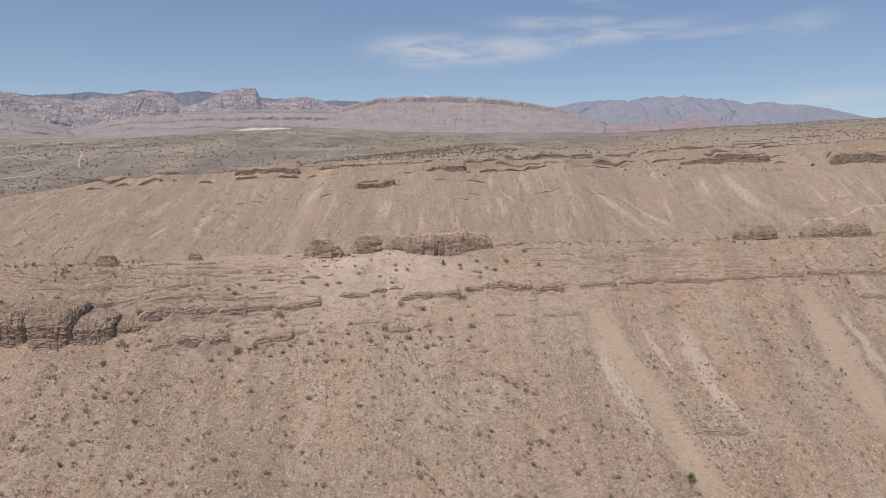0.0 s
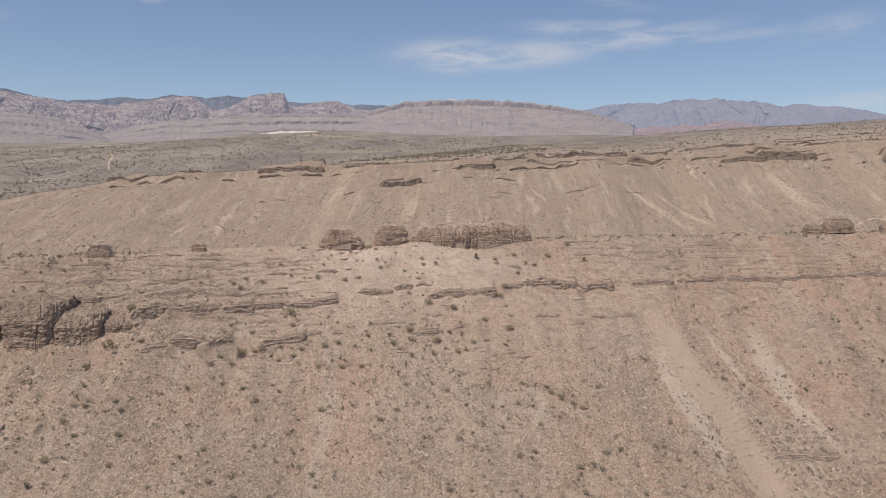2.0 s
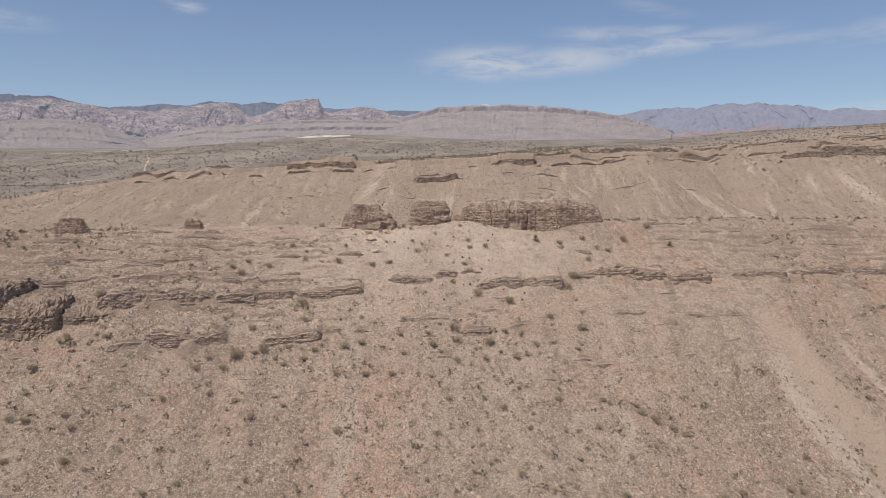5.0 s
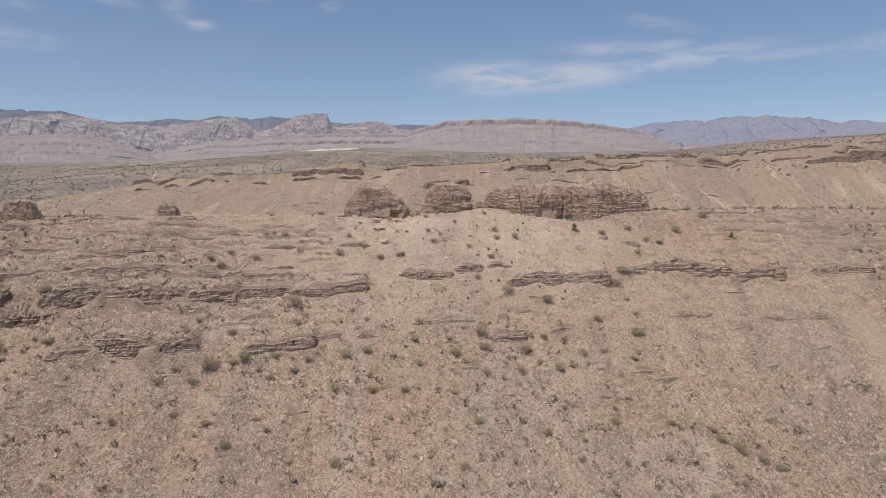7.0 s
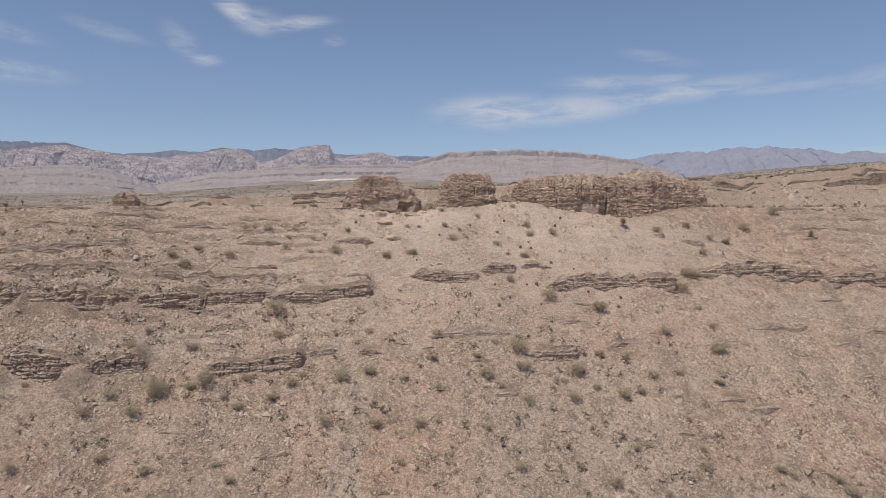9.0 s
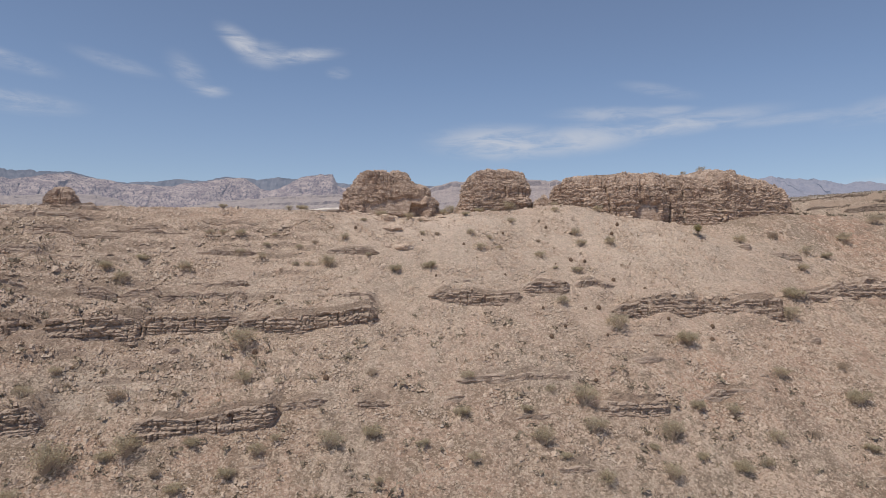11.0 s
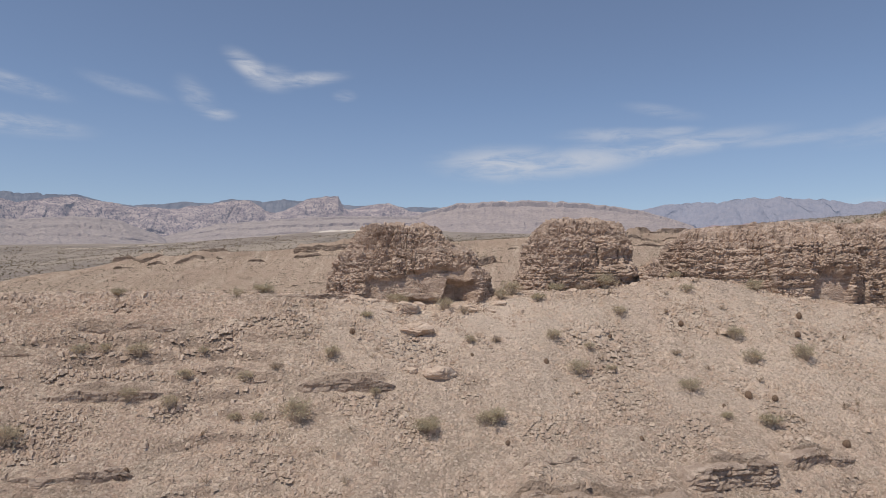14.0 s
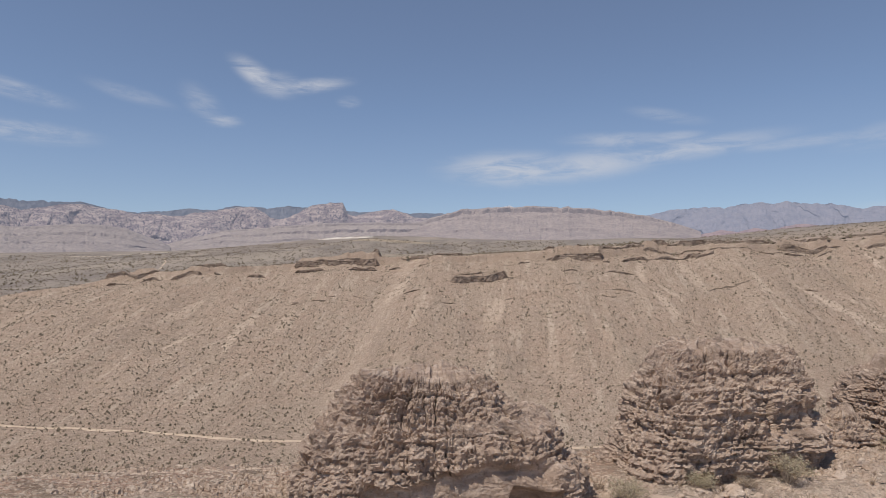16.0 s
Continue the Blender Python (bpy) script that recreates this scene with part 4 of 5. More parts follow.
# ---- ledges of bedrock ----
def ledge(x0, y0, x1, y1, high, seed, fine=0.13, mat=None, depth=1.5, group="ledges in the slope", label=""):
    """A low cliff along a line: thin beds with upright cracks, sunk into the slope at both ends and behind."""
    x0, y0, x1, y1 = x0 - 0.3, y0 - 0.3 * (y1 - y0) / (x1 - x0), x1 + 0.3, y1 + 0.3 * (y1 - y0) / (x1 - x0)
    long = math.hypot(x1 - x0, y1 - y0)
    base = float(min(land(np.array([x0, (x0 + x1) / 2, x1]), np.array([y0, (y0 + y1) / 2, y1]) - 0.3, False)))
    ob = thing("rock_ledge", label or ("grey-brown bedded limestone ledge in the slope" if high < 3 else "tall broken limestone cliff with buttresses"), "rock ledge", ((x0 + x1) / 2, (y0 + y1) / 2, base), group)
    ob.rotation_euler = (0, 0, math.atan2(y1 - y0, x1 - x0))
    far = y0 > 300
    q = 4.0 if far else 1.0                         # coarser breakage on far cliffs
    tall = high > 4 and not far
    count = max(2, min(9, int(round(high / (2.6 if far else 1.6 if tall else 0.25)))))
    cols = max(12, int(long / fine))
    u = np.linspace(0, 1, cols)
    xl = (u - 0.5) * long
    gx, gy = x0 + (x1 - x0) * u, y0 + (y1 - y0) * u
    ends = ledge_ends(u, long, high, far)
    wave = ledge_wave(gx, high, far) * ends
    tops = ledge_height(gx, high, far) * (0.1 + 0.9 * ends) + (-0.5 if far else 0.02)
    ground = land(gx, gy - wave - 0.35 * q, False) - base
    for k in range(count):
        v0, v1 = k / count, (k + 1) / count
        over = (0.07 if far else 0.045) * q * vnoise(seed * 3.1 + k * 1.9, 0.4) - (0.32 if tall else 0.15) * k * high / count - (0.14 if k == 0 and high > 1.2 else 0)
        rows = max(4, int(high / count / (0.5 * fine if far else 0.08)) + 2)
        v = np.linspace(0, 1, rows)
        V, XL = np.meshgrid(v, xl, indexing="ij")
        E, W, G, GX, T = (np.meshgrid(v, p, indexing="ij")[1] for p in (ends, wave, ground, gx, tops))
        Z = G + T * (v0 + (v1 - v0) * V) - (0.6 * q * (1 - V) if k == 0 else 0)
        wz = (Z + base) / q
        wx = GX / q
        big = 2.0 if tall else 1.0
        bend = wx + 0.15 * vnoise(wz / 0.5, wx / 2)
        if far:
            gap, mark = cells(bend / 0.62, 0 * wx + 0.5, wz / 0.75, 3)
            d = 0.34 * (mark - 0.5) - 0.16 * np.clip(1 - gap / 0.12, 0, 1)
        else:
            row = np.floor(wz / 0.30 + 0.25 * vnoise(wx / 5, 2.0))
            split = bend / 0.75 + 3 * hashed(row, 0 * wx + 1, 0 * wx + 2)
            d = 0.17 * (hashed(np.floor(split), row, 0 * wx + 5) - 0.5) + 0.16 * vnoise(bend / 0.9, 4.0, wz / 2.0)
            d = d - 0.12 * np.clip(1 - np.abs(split - np.round(split)) / 0.10, 0, 1)
        sheet = wz / 0.15 + 0.4 * vnoise(wx / 2.5, 0.8)
        d = d + 0.075 * vnoise(sheet, wx / 4) + 0.045 * vnoise(sheet * 2.3, wx / 1.5) + 0.14 * np.abs(vnoise(bend / 0.24, 0.3, wz / 0.14)) + 0.05 * vnoise(wx / 0.09, 0.6, wz / 0.08)
        crack = np.abs(vnoise(bend / 0.55, 1.0, wz / 2.5))
        d = d - 0.26 * np.clip(1 - crack / 0.09, 0, 1) - 0.03 * np.abs(V * 2 - 1) ** 4
        Y = -(d * (0.45 * q if far else min(1.0, max(0.4, high / 2.0))) + over + W) + (1 - E) * 0.5 * q
        rings = [np.stack([XL, Y, Z], -1).reshape(-1, 3)]
        for n in range(1, 6):                       # the top runs back into the slope
            yy = Y[-1] + n / 5 * depth
            zz = Z[-1] + 0.10 * vnoise(xl / 0.5, n * 0.8, seed) - 0.05 * n - (0.35 * q if n == 5 else 0)
            rings.append(np.stack([xl, yy, zz], -1))
        part("rock_bed", np.concatenate(rings), grid_faces(rows + 5, cols), mat or (ROCK if tall else LEDGE), ob, "", False)
    return ob


def build_ledges():
    for k, row in enumerate(LEDGES):
        ledge(*row, k + 1, fine=0.085 if -62 < row[0] < 30 else 0.2, depth=1.0 + 0.5 * row[4])
    for k, row in enumerate(LEDGES_FAR):
        ledge(*row, 100 + k, 0.8, FAR_CLIFF, 5.0, "cliffs under the far rim", "brown cliff band under the rim of the far hill")


# ---- plants ----
def twig(rng, out, faces, a, b2, r0, r1):
    """A thin three-sided stem from a to b."""
    a, b2 = np.array(a), np.array(b2)
    d = (b2 - a) / (np.linalg.norm(b2 - a) + 1e-9)
    s = np.cross(d, (0.3, 0.9, 0.2))
    s = s / np.linalg.norm(s)
    q = np.cross(d, s)
    n = len(out)
    for p, r in ((a, r0), (b2, r1)):
        for k in range(3):
            out.append(p + r * (math.cos(k * 2.094) * s + math.sin(k * 2.094) * q))
    for k in range(3):
        m = (k + 1) % 3
        faces.append([n + k, n + m, n + 3 + m, n + 3 + k])


def leaf_cloud(rng, out, faces, centre, spread, count, size):
    for _ in range(count):
        p = np.array(centre) + rng.normal(0, 1, 3) * spread
        a, c = rng.normal(0, 1, 3), rng.normal(0, 1, 3)
        a = a / np.linalg.norm(a) * size * rng.uniform(0.6, 1.3)
        c = np.cross(a, c)
        c = c / (np.linalg.norm(c) + 1e-9) * size * 0.45
        n = len(out)
        out.extend([p - a, p + c, p + a, p - c])
        faces.append([n, n + 1, n + 2, n + 3])


def shrub(seed, name, label, leaf_mat, stems, leaves, spread, height, leaf_size):
    """A shrub one metre wide: stems that fan out from one root, and small leaves along them."""
    rng = np.random.default_rng(seed)
    ob = thing(name, label, "shrub", (0, 0, -300))
    sv, sf, lv, lf = [], [], [], []
    for _ in range(stems):
        a = rng.uniform(0, 6.283)
        lean = rng.uniform(0.15, 1.0) ** 0.7
        tip = np.array((math.cos(a) * lean * 0.5 * spread, math.sin(a) * lean * 0.5 * spread, height * rng.uniform(0.55, 1.0) * (1.15 - 0.45 * lean)))
        mid = tip * rng.uniform(0.45, 0.6) + rng.normal(0, 0.03, 3)
        mid[2] = max(mid[2], 0.05)
        twig(rng, sv, sf, (tip[0] * 0.06, tip[1] * 0.06, -0.05), mid, 0.013, 0.009)
        twig(rng, sv, sf, mid, tip, 0.009, 0.003)
        for _ in range(3):
            t2 = mid + (tip - mid) * rng.uniform(0, 0.6)
            end = t2 + np.array((rng.normal(0, 0.10), rng.normal(0, 0.10), abs(rng.normal(0.1, 0.06))))
            twig(rng, sv, sf, t2, end, 0.006, 0.002)
            leaf_cloud(rng, lv, lf, end, 0.045, leaves, leaf_size)
        leaf_cloud(rng, lv, lf, tip, 0.05, leaves * 2, leaf_size)
        leaf_cloud(rng, lv, lf, mid * 0.4 + tip * 0.6, 0.05, leaves, leaf_size)
    part("woody_frame", np.array(sv), sf, STEM, ob, "thin grey-brown stems", False)
    part("foliage", np.array(lv), lf, leaf_mat, ob, "small olive leaves", False)
    return ob


def cactus_model():
    ob = thing("barrel_cactus", "small reddish-brown ribbed barrel cactus", "cactus", (0, 0, -300))
    n, rows = 40, 14
    a = np.linspace(0, 2 * np.pi, n, endpoint=False)
    v = np.linspace(0, 1, rows)
    V, A = np.meshgrid(v, a, indexing="ij")
    r = 0.5 * np.sin(np.clip(0.22 + V * 0.78, 0, 1) * np.pi) ** 0.55 * (1 + 0.10 * np.cos(A * 10))
    part("body", np.stack([r * np.cos(A), r * np.sin(A), V * 1.25 - 0.08], -1).reshape(-1, 3), grid_faces(rows, n, True), CACTUS, ob)
    rng = np.random.default_rng(5)
    sv, sf = [], []
    for k in range(10):
        for z in np.linspace(0.12, 1.05, 7):
            u = (z + 0.08) / 1.25
            rr = 0.55 * math.sin((0.22 + u * 0.78) * math.pi) ** 0.55
            p = np.array((rr * math.cos(k * 0.6283), rr * math.sin(k * 0.6283), z))
            for _ in range(3):
                q = p + np.array((p[0], p[1], 0.1)) * 0.22 + rng.normal(0, 0.06, 3)
                twig(rng, sv, sf, p, q, 0.014, 0.003)
    part("spine_cover", np.array(sv), sf, DRY, ob, "pale red spines", False)["kind"] = "stuff"
    return ob


def yucca_model():
    ob = thing("yucca", "spiky yellow-green yucca with a skirt of dry leaves", "yucca", (0, 0, -300))
    rng = np.random.default_rng(9)
    lv, lf, dv, df = [], [], [], []
    for k in range(150):
        a, e = rng.uniform(0, 6.283), rng.uniform(-0.25, 1.5)
        d = np.array((math.cos(a) * math.cos(e), math.sin(a) * math.cos(e), math.sin(e)))
        long = rng.uniform(0.40, 0.6)
        s = np.cross(d, (0, 0, 1.0)) + 1e-6
        s = s / np.linalg.norm(s) * 0.022
        base = np.array((0, 0, 0.35)) + d * 0.03
        out, fc = (dv, df) if e < 0.1 else (lv, lf)
        n = len(out)
        out.extend([base - s, base + s, base + d * long * 0.6 + s * 0.9, base + d * long, base + d * long * 0.6 - s * 0.9])
        fc.append([n, n + 1, n + 2, n + 3, n + 4])
    part("leaf_rosette", np.array(lv), lf, YUCCA, ob, "stiff yellow-green leaves", False)
    part("dry_skirt", np.array(dv), df, DRY, ob, "dry grey-brown leaves", False)
    sv, sf = [], []
    twig(rng, sv, sf, (0, 0, -0.1), (0, 0, 0.38), 0.09, 0.07)
    part("trunk", np.array(sv), sf, STEM, ob)
    return ob


BUSHES_CREST = ((-31.4, 171.7, 1.1), (-28.6, 171.8, 1.2), (-24.6, 174.9, 1.5), (-21.6, 176.5, 1.3), (-18.4, 176.9, 1.6), (-20.0, 176.5, 1.0), (-25.3, 173.8, 1.1), (25.1, 187.4, 2.0), (19.6, 182.8, 1.9), (-11.0, 182.0, 1.5), (11.0, 180.8, 1.5), (-16.3, 180.1, 1.1), (-13.2, 179.8, 1.0), (16.0, 179.2, 1.5), (13.8, 178.8, 1.5), (-8.5, 177.5, 1.4), (6.1, 176.8, 1.7), (-13.4, 175.6, 1.0), (11.5, 174.4, 1.4), (-32.0, 172.0, 0.9), (-22.9, 173.7, 1.0), (-18.1, 172.8, 1.0), (-27.4, 171.6, 0.8), (-11.6, 172.2, 1.2), (-40.0, 171.3, 1.5), (-8.2, 170.9, 1.4), (-11.3, 170.3, 1.3), (-22.2, 170.2, 1.0), (-15.4, 170.2, 0.7), (-20.2, 169.8, 0.7), (-25.5, 169.3, 0.8), (-26.9, 168.8, 0.7))
BUSHES_UPPER = ((-32.8, 168.8, 0.8), (-40.5, 168.7, 0.9), (8.1, 168.5, 2.2), (-19.2, 168.2, 0.7), (-21.0, 167.8, 1.3), (-15.3, 167.4, 1.3), (-46.5, 166.5, 0.9), (-14.0, 165.9, 0.7), (-12.0, 165.8, 1.2), (-33.9, 165.6, 1.0), (6.7, 165.5, 1.9), (-36.4, 164.3, 0.8), (-40.3, 164.3, 0.7), (-31.2, 163.9, 0.6), (-37.7, 163.4, 0.9), (-25.4, 163.3, 1.6), (-43.1, 163.2, 1.2), (-44.8, 162.9, 0.7), (-40.5, 162.8, 0.9), (-45.8, 162.5, 1.0), (-28.3, 162.4, 1.5), (-34.4, 161.9, 1.6), (-36.3, 161.6, 0.7), (-37.3, 161.5, 0.8), (-40.4, 161.1, 0.9))
BUSHES_MIDDLE = ((8.9, 160.9, 1.2), (-42.2, 160.8, 0.9), (-13.7, 160.5, 1.2), (-3.8, 159.5, 2.1), (-9.3, 159.4, 2.1), (3.0, 158.5, 1.5), (8.6, 157.8, 2.1), (-45.8, 157.6, 1.3), (-49.4, 157.3, 1.2), (-51.3, 155.1, 1.3), (-49.6, 154.7, 1.5), (-1.9, 154.0, 1.2), (7.4, 153.8, 1.4), (3.6, 153.7, 1.0), (-4.6, 153.6, 1.3), (0.7, 152.6, 1.5), (-15.2, 151.6, 0.9), (-21.2, 151.8, 1.2), (-38.2, 151.9, 2.4), (-7.0, 150.6, 1.9), (-13.0, 151.4, 2.2), (-28.1, 151.0, 1.1), (-0.9, 150.5, 1.0), (-17.0, 149.9, 1.0), (-5.3, 149.8, 1.1))
BUSHES_LOWER = ((-2.6, 149.8, 1.6), (-8.5, 149.6, 0.9), (-12.4, 149.6, 1.8), (-37.0, 149.4, 1.5), (-21.3, 148.9, 1.4), (-7.7, 147.9, 1.5), (-16.0, 147.8, 1.7), (-14.5, 147.2, 1.0), (-27.0, 146.7, 1.7), (-23.7, 146.6, 1.1), (-11.9, 146.4, 1.3), (-33.2, 145.6, 0.9), (-20.4, 146.1, 1.1), (-48.8, 145.9, 1.0), (-29.8, 145.6, 1.9), (-34.1, 144.6, 1.3), (-26.1, 143.9, 0.7), (-35.4, 143.0, 1.3), (-41.6, 142.6, 2.1), (-49.1, 143.2, 1.3), (-39.5, 142.0, 1.0), (-42.7, 142.0, 1.2), (-45.4, 140.6, 2.5), (-37.9, 141.4, 1.4), (-46.2, 138.5, 1.5))
CACTI = ((-26.7, 167.7, 0.3), (-18.9, 171.0, 0.3), (-12.4, 167.6, 0.5), (-11.1, 167.6, 0.4), (-14.5, 172.7, 0.4), (-13.9, 166.7, 0.25), (-7.0, 174.7, 0.45), (-7.8, 172.9, 0.45), (-22.7, 168.2, 0.4), (-33.3, 167.4, 0.4), (-36.4, 170.9, 0.3), (-11.8, 160.7, 0.4), (-10.7, 161.0, 0.55), (-14.9, 156.5, 0.5), (-15.4, 159.6, 0.3), (-8.8, 165.3, 0.5), (-6.2, 164.3, 0.4), (-18.6, 163.3, 0.3), (-13.7, 158.0, 0.3), (-10.3, 158.3, 0.3), (-4.8, 161.5, 0.4), (-1.1, 161.9, 0.5), (-1.5, 160.5, 0.5), (-24.7, 162.1, 0.3), (-11.8, 153.7, 0.4), (-37.2, 151.9, 0.55), (-31.3, 150.4, 0.55), (-37.9, 157.2, 0.45), (-40.5, 158.0, 0.3))
BOULDERS = ((-30.9, 170.9, 1.6), (-29.9, 168.9, 1.7), (-29.7, 165.8, 0.7), (-28.2, 165.8, 1.5), (-28.0, 172.2, 0.6), (-27.4, 172.4, 0.6), (-32.4, 171.5, 0.45), (-34.2, 171.2, 0.9), (-25.4, 173.0, 0.8), (-23.2, 175.0, 1.0), (-21.8, 176.0, 0.5), (-31.9, 170.2, 0.6), (-35.6, 171.0, 0.8), (-33.2, 171.4, 0.6))
ROCK_PLACES = ((-31.3, 175.4, 5.9, 3.4), (-20.2, 180.2, 4.7, 3.3), (2.0, 186.6, 16.5, 5.4), (-63.2, 165.6, 2.4, 1.6), (-82, 157.6, 3.6, 2))


def free_of_rock(x, y):
    ok = np.ones(x.shape, bool)
    for px, py, hx, hy in ROCK_PLACES:
        c, s = math.cos(radians(14)), math.sin(radians(14))
        u, v = (x - px) * c + (y - py) * s, -(x - px) * s + (y - py) * c
        ok &= (np.abs(u / hx) ** 2.5 + np.abs(v / hy) ** 2.5) > 1.0
    for x0, y0, x1, y1, high in LEDGES:
        inside = (x > x0) & (x < x1)
        d = y - (y0 + (y1 - y0) * (x - x0) / (x1 - x0))
        ok &= ~(inside & (d > -0.5) & (d < 0.9))
    return ok


def scatter(rng, count, x0, x1, y0, y1, clump=25.0, bare=-0.3):
    x, y = rng.uniform(x0, x1, count), rng.uniform(y0, y1, count)
    keep = (vnoise(x / clump, y / clump, 4.4) + 0.6 * vnoise(x / 7, y / 7, 1.4) > bare) & free_of_rock(x, y)
    # the sandy chutes stay almost bare
    for px, py, hl, turn in ((51, 148, 27, -70), (109.5, 164, 24, -88)):
        c, s = math.cos(radians(turn)), math.sin(radians(turn))
        u, v = (x - px) * c + (y - py) * s, -(x - px) * s + (y - py) * c
        keep &= ~((np.abs(u) < hl) & (np.abs(v) < 3.0) & (rng.uniform(0, 1, count) < 0.9))
    return x[keep], y[keep]


def build_plants():
    rng = np.random.default_rng(21)
    models = [shrub(31, "creosote_bush", "sparse olive-green creosote bush on stony soil", LEAF, 30, 7, 1.0, 0.85, 0.027),
              shrub(32, "creosote_bush", "sparse olive-green creosote bush on stony soil", LEAF, 36, 6, 1.0, 0.75, 0.027),
              shrub(33, "bursage_shrub", "low rounded grey-green bursage shrub on stony soil", LEAF, 40, 8, 1.0, 0.55, 0.028),
              shrub(34, "dry_shrub", "dry brown leafless shrub on stony soil", DRY, 44, 4, 1.0, 0.65, 0.022)]
    places = list(BUSHES_CREST + BUSHES_UPPER + BUSHES_MIDDLE + BUSHES_LOWER)
    fx, fy = scatter(rng, 260, -70, 45, 112, 148, bare=-0.5)
    wide = rng.uniform(0.6, 1.6, len(fx))
    places += [(x, y, w) for x, y, w in zip(fx, fy, wide) if min(math.hypot(x - p[0], y - p[1]) for p in places) > 1.8][:170]
    zs = land(np.array([p[0] for p in places]), np.array([p[1] for p in places]))
    for (x, y, w), z in zip(places, zs):
        m = models[rng.choice(4, p=(0.36, 0.26, 0.2, 0.18))]
        w = w * 1.02
        ob = copy_thing(m, pose(x, y, float(z) - 0.03, rng.normal(0, 5), rng.normal(0, 5), rng.uniform(0, 360)) @ Matrix.Diagonal((w, w, w * rng.uniform(0.75, 1.0), 1)))
        ob["group"] = "shrubs on the near slope"
    tops = ((-2.5, 185.2, 16.9, 0.8), (-5.0, 184.5, 16.7, 0.7), (5.2, 187.8, 18.6, 1.2), (3.0, 187.6, 18.2, 0.9), (10.5, 189.0, 17.2, 0.9), (0.6, 186.2, 17.3, 0.6), (-8.0, 183.6, 16.5, 0.6), (8.0, 188.6, 17.9, 0.7))
    for x, y, z, w in tops:
        ob = copy_thing(models[0], pose(x, y, z - 0.25, 0, 0, rng.uniform(0, 360)) @ Matrix.Diagonal((w, w, w, 1)))
        ob["group"] = "shrubs on the rock wall"
    for m in models:
        for o in (*m.children, m):
            bpy.data.objects.remove(o)
    cactus = cactus_model()
    zs = land(np.array([p[0] for p in CACTI]), np.array([p[1] for p in CACTI]))
    for (x, y, w), z in zip(CACTI, zs):
        w = w * 0.68
        ob = copy_thing(cactus, pose(x, y, float(z) - 0.02, rng.normal(0, 4), rng.normal(0, 4), rng.uniform(0, 360)) @ Matrix.Diagonal((w, w, w * rng.uniform(0.8, 1.1), 1)))
        ob["group"] = "barrel cacti on the near slope"
    yucca = yucca_model()
    for x, y, w in ((1.4, 175.4, 1.6), (54.6, 130.0, 2.4), (29.0, 183.5, 1.4), (-150.6, 584.0, 2.4)):
        z = float(land(np.array([x]), np.array([y]))[0])
        ob = copy_thing(yucca, pose(x, y, z - 0.05, 0, 0, rng.uniform(0, 360)) @ Matrix.Diagonal((w, w, w, 1)))
        ob["group"] = "yuccas"
    for m in (cactus, yucca):
        for o in (*m.children, m):
            bpy.data.objects.remove(o)
    # the uncounted shrubs farther off
    def far_shrubs(name, label, count, box, low, high, tufts, size, bare, mat, inside=False):
        x, y = scatter(rng, count, *box, bare=bare)
        if not inside:
            near = (x > -72) & (x < 47) & (y > 112) & (y < 188)
            x, y = x[~near], y[~near]
        z = land(x, y)
        n = len(x)
        w = rng.uniform(low, high, n) * np.where(rng.uniform(0, 1, n) < 0.16, 1.8, 1.0)
        if tufts < 10:                              # far ones: a ragged clump each
            ring = np.arange(6)[None] * 1.0472 + rng.uniform(0, 6.283, (n, 1)) + rng.normal(0, 0.25, (n, 6))
            reach = (w * 0.5)[:, None] * rng.uniform(0.6, 1.2, (n, 6))
            rim = np.stack([x[:, None] + np.cos(ring) * reach, y[:, None] + np.sin(ring) * reach, z[:, None] + w[:, None] * rng.uniform(-0.05, 0.35, (n, 6))], -1)
            tip = np.stack([x + 0.1 * w * rng.normal(0, 1, n), y, z + w * rng.uniform(0.5, 0.85, n)], -1)[:, None]
            verts = np.concatenate([rim, tip], 1).reshape(-1, 3)
            one = np.array([(k, (k + 1) % 6, 6) for k in range(6)])
            ob = part(name, verts, (one[None] + (np.arange(n) * 7)[:, None, None]).reshape(-1, 3), mat, None, "", False)
            tagged(ob, label, "shrubs", kind="stuff")
            return
        a, e, r = rng.uniform(0, 6.283, (n, tufts)), rng.uniform(0.05, 1.0, (n, tufts)), rng.uniform(0.55, 1.0, (n, tufts))
        hw = (w * 0.5)[:, None]
        c = np.stack([x[:, None] + np.cos(a) * hw * r * np.sqrt(1 - e * e * 0.8), y[:, None] + np.sin(a) * hw * r * np.sqrt(1 - e * e * 0.8), z[:, None] + e * hw * 1.25 * r], -1)
        k = (size * w)[:, None, None, None]
        tri = c[:, :, None, :] + rng.normal(0, 1, (n, tufts, 3, 3)) * k
        verts = tri.reshape(-1, 3)
        faces = np.arange(len(verts)).reshape(-1, 3)
        ob = part(name, verts, faces, mat, None, "", False)
        tagged(ob, label, "shrubs", kind="stuff")
    x, y = scatter(rng, 2600, -76, 50, 112, 184, clump=12, bare=-0.2)
    z, n, tufts = land(x, y), len(x), 26
    w = rng.uniform(0.22, 0.62, n)
    a, e, r = rng.uniform(0, 6.283, (n, tufts)), rng.uniform(0.1, 1.0, (n, tufts)), rng.uniform(0.4, 1.0, (n, tufts))
    root = np.stack([x, y, z - 0.02], -1)[:, None, :] + rng.normal(0, 0.02, (n, tufts, 3))
    tip = root + np.stack([np.cos(a) * 0.5 * r, np.sin(a) * 0.5 * r, e * 0.7 * r], -1) * w[:, None, None]
    side = np.stack([-np.sin(a), np.cos(a), 0 * a], -1) * 0.03 * w[:, None, None]
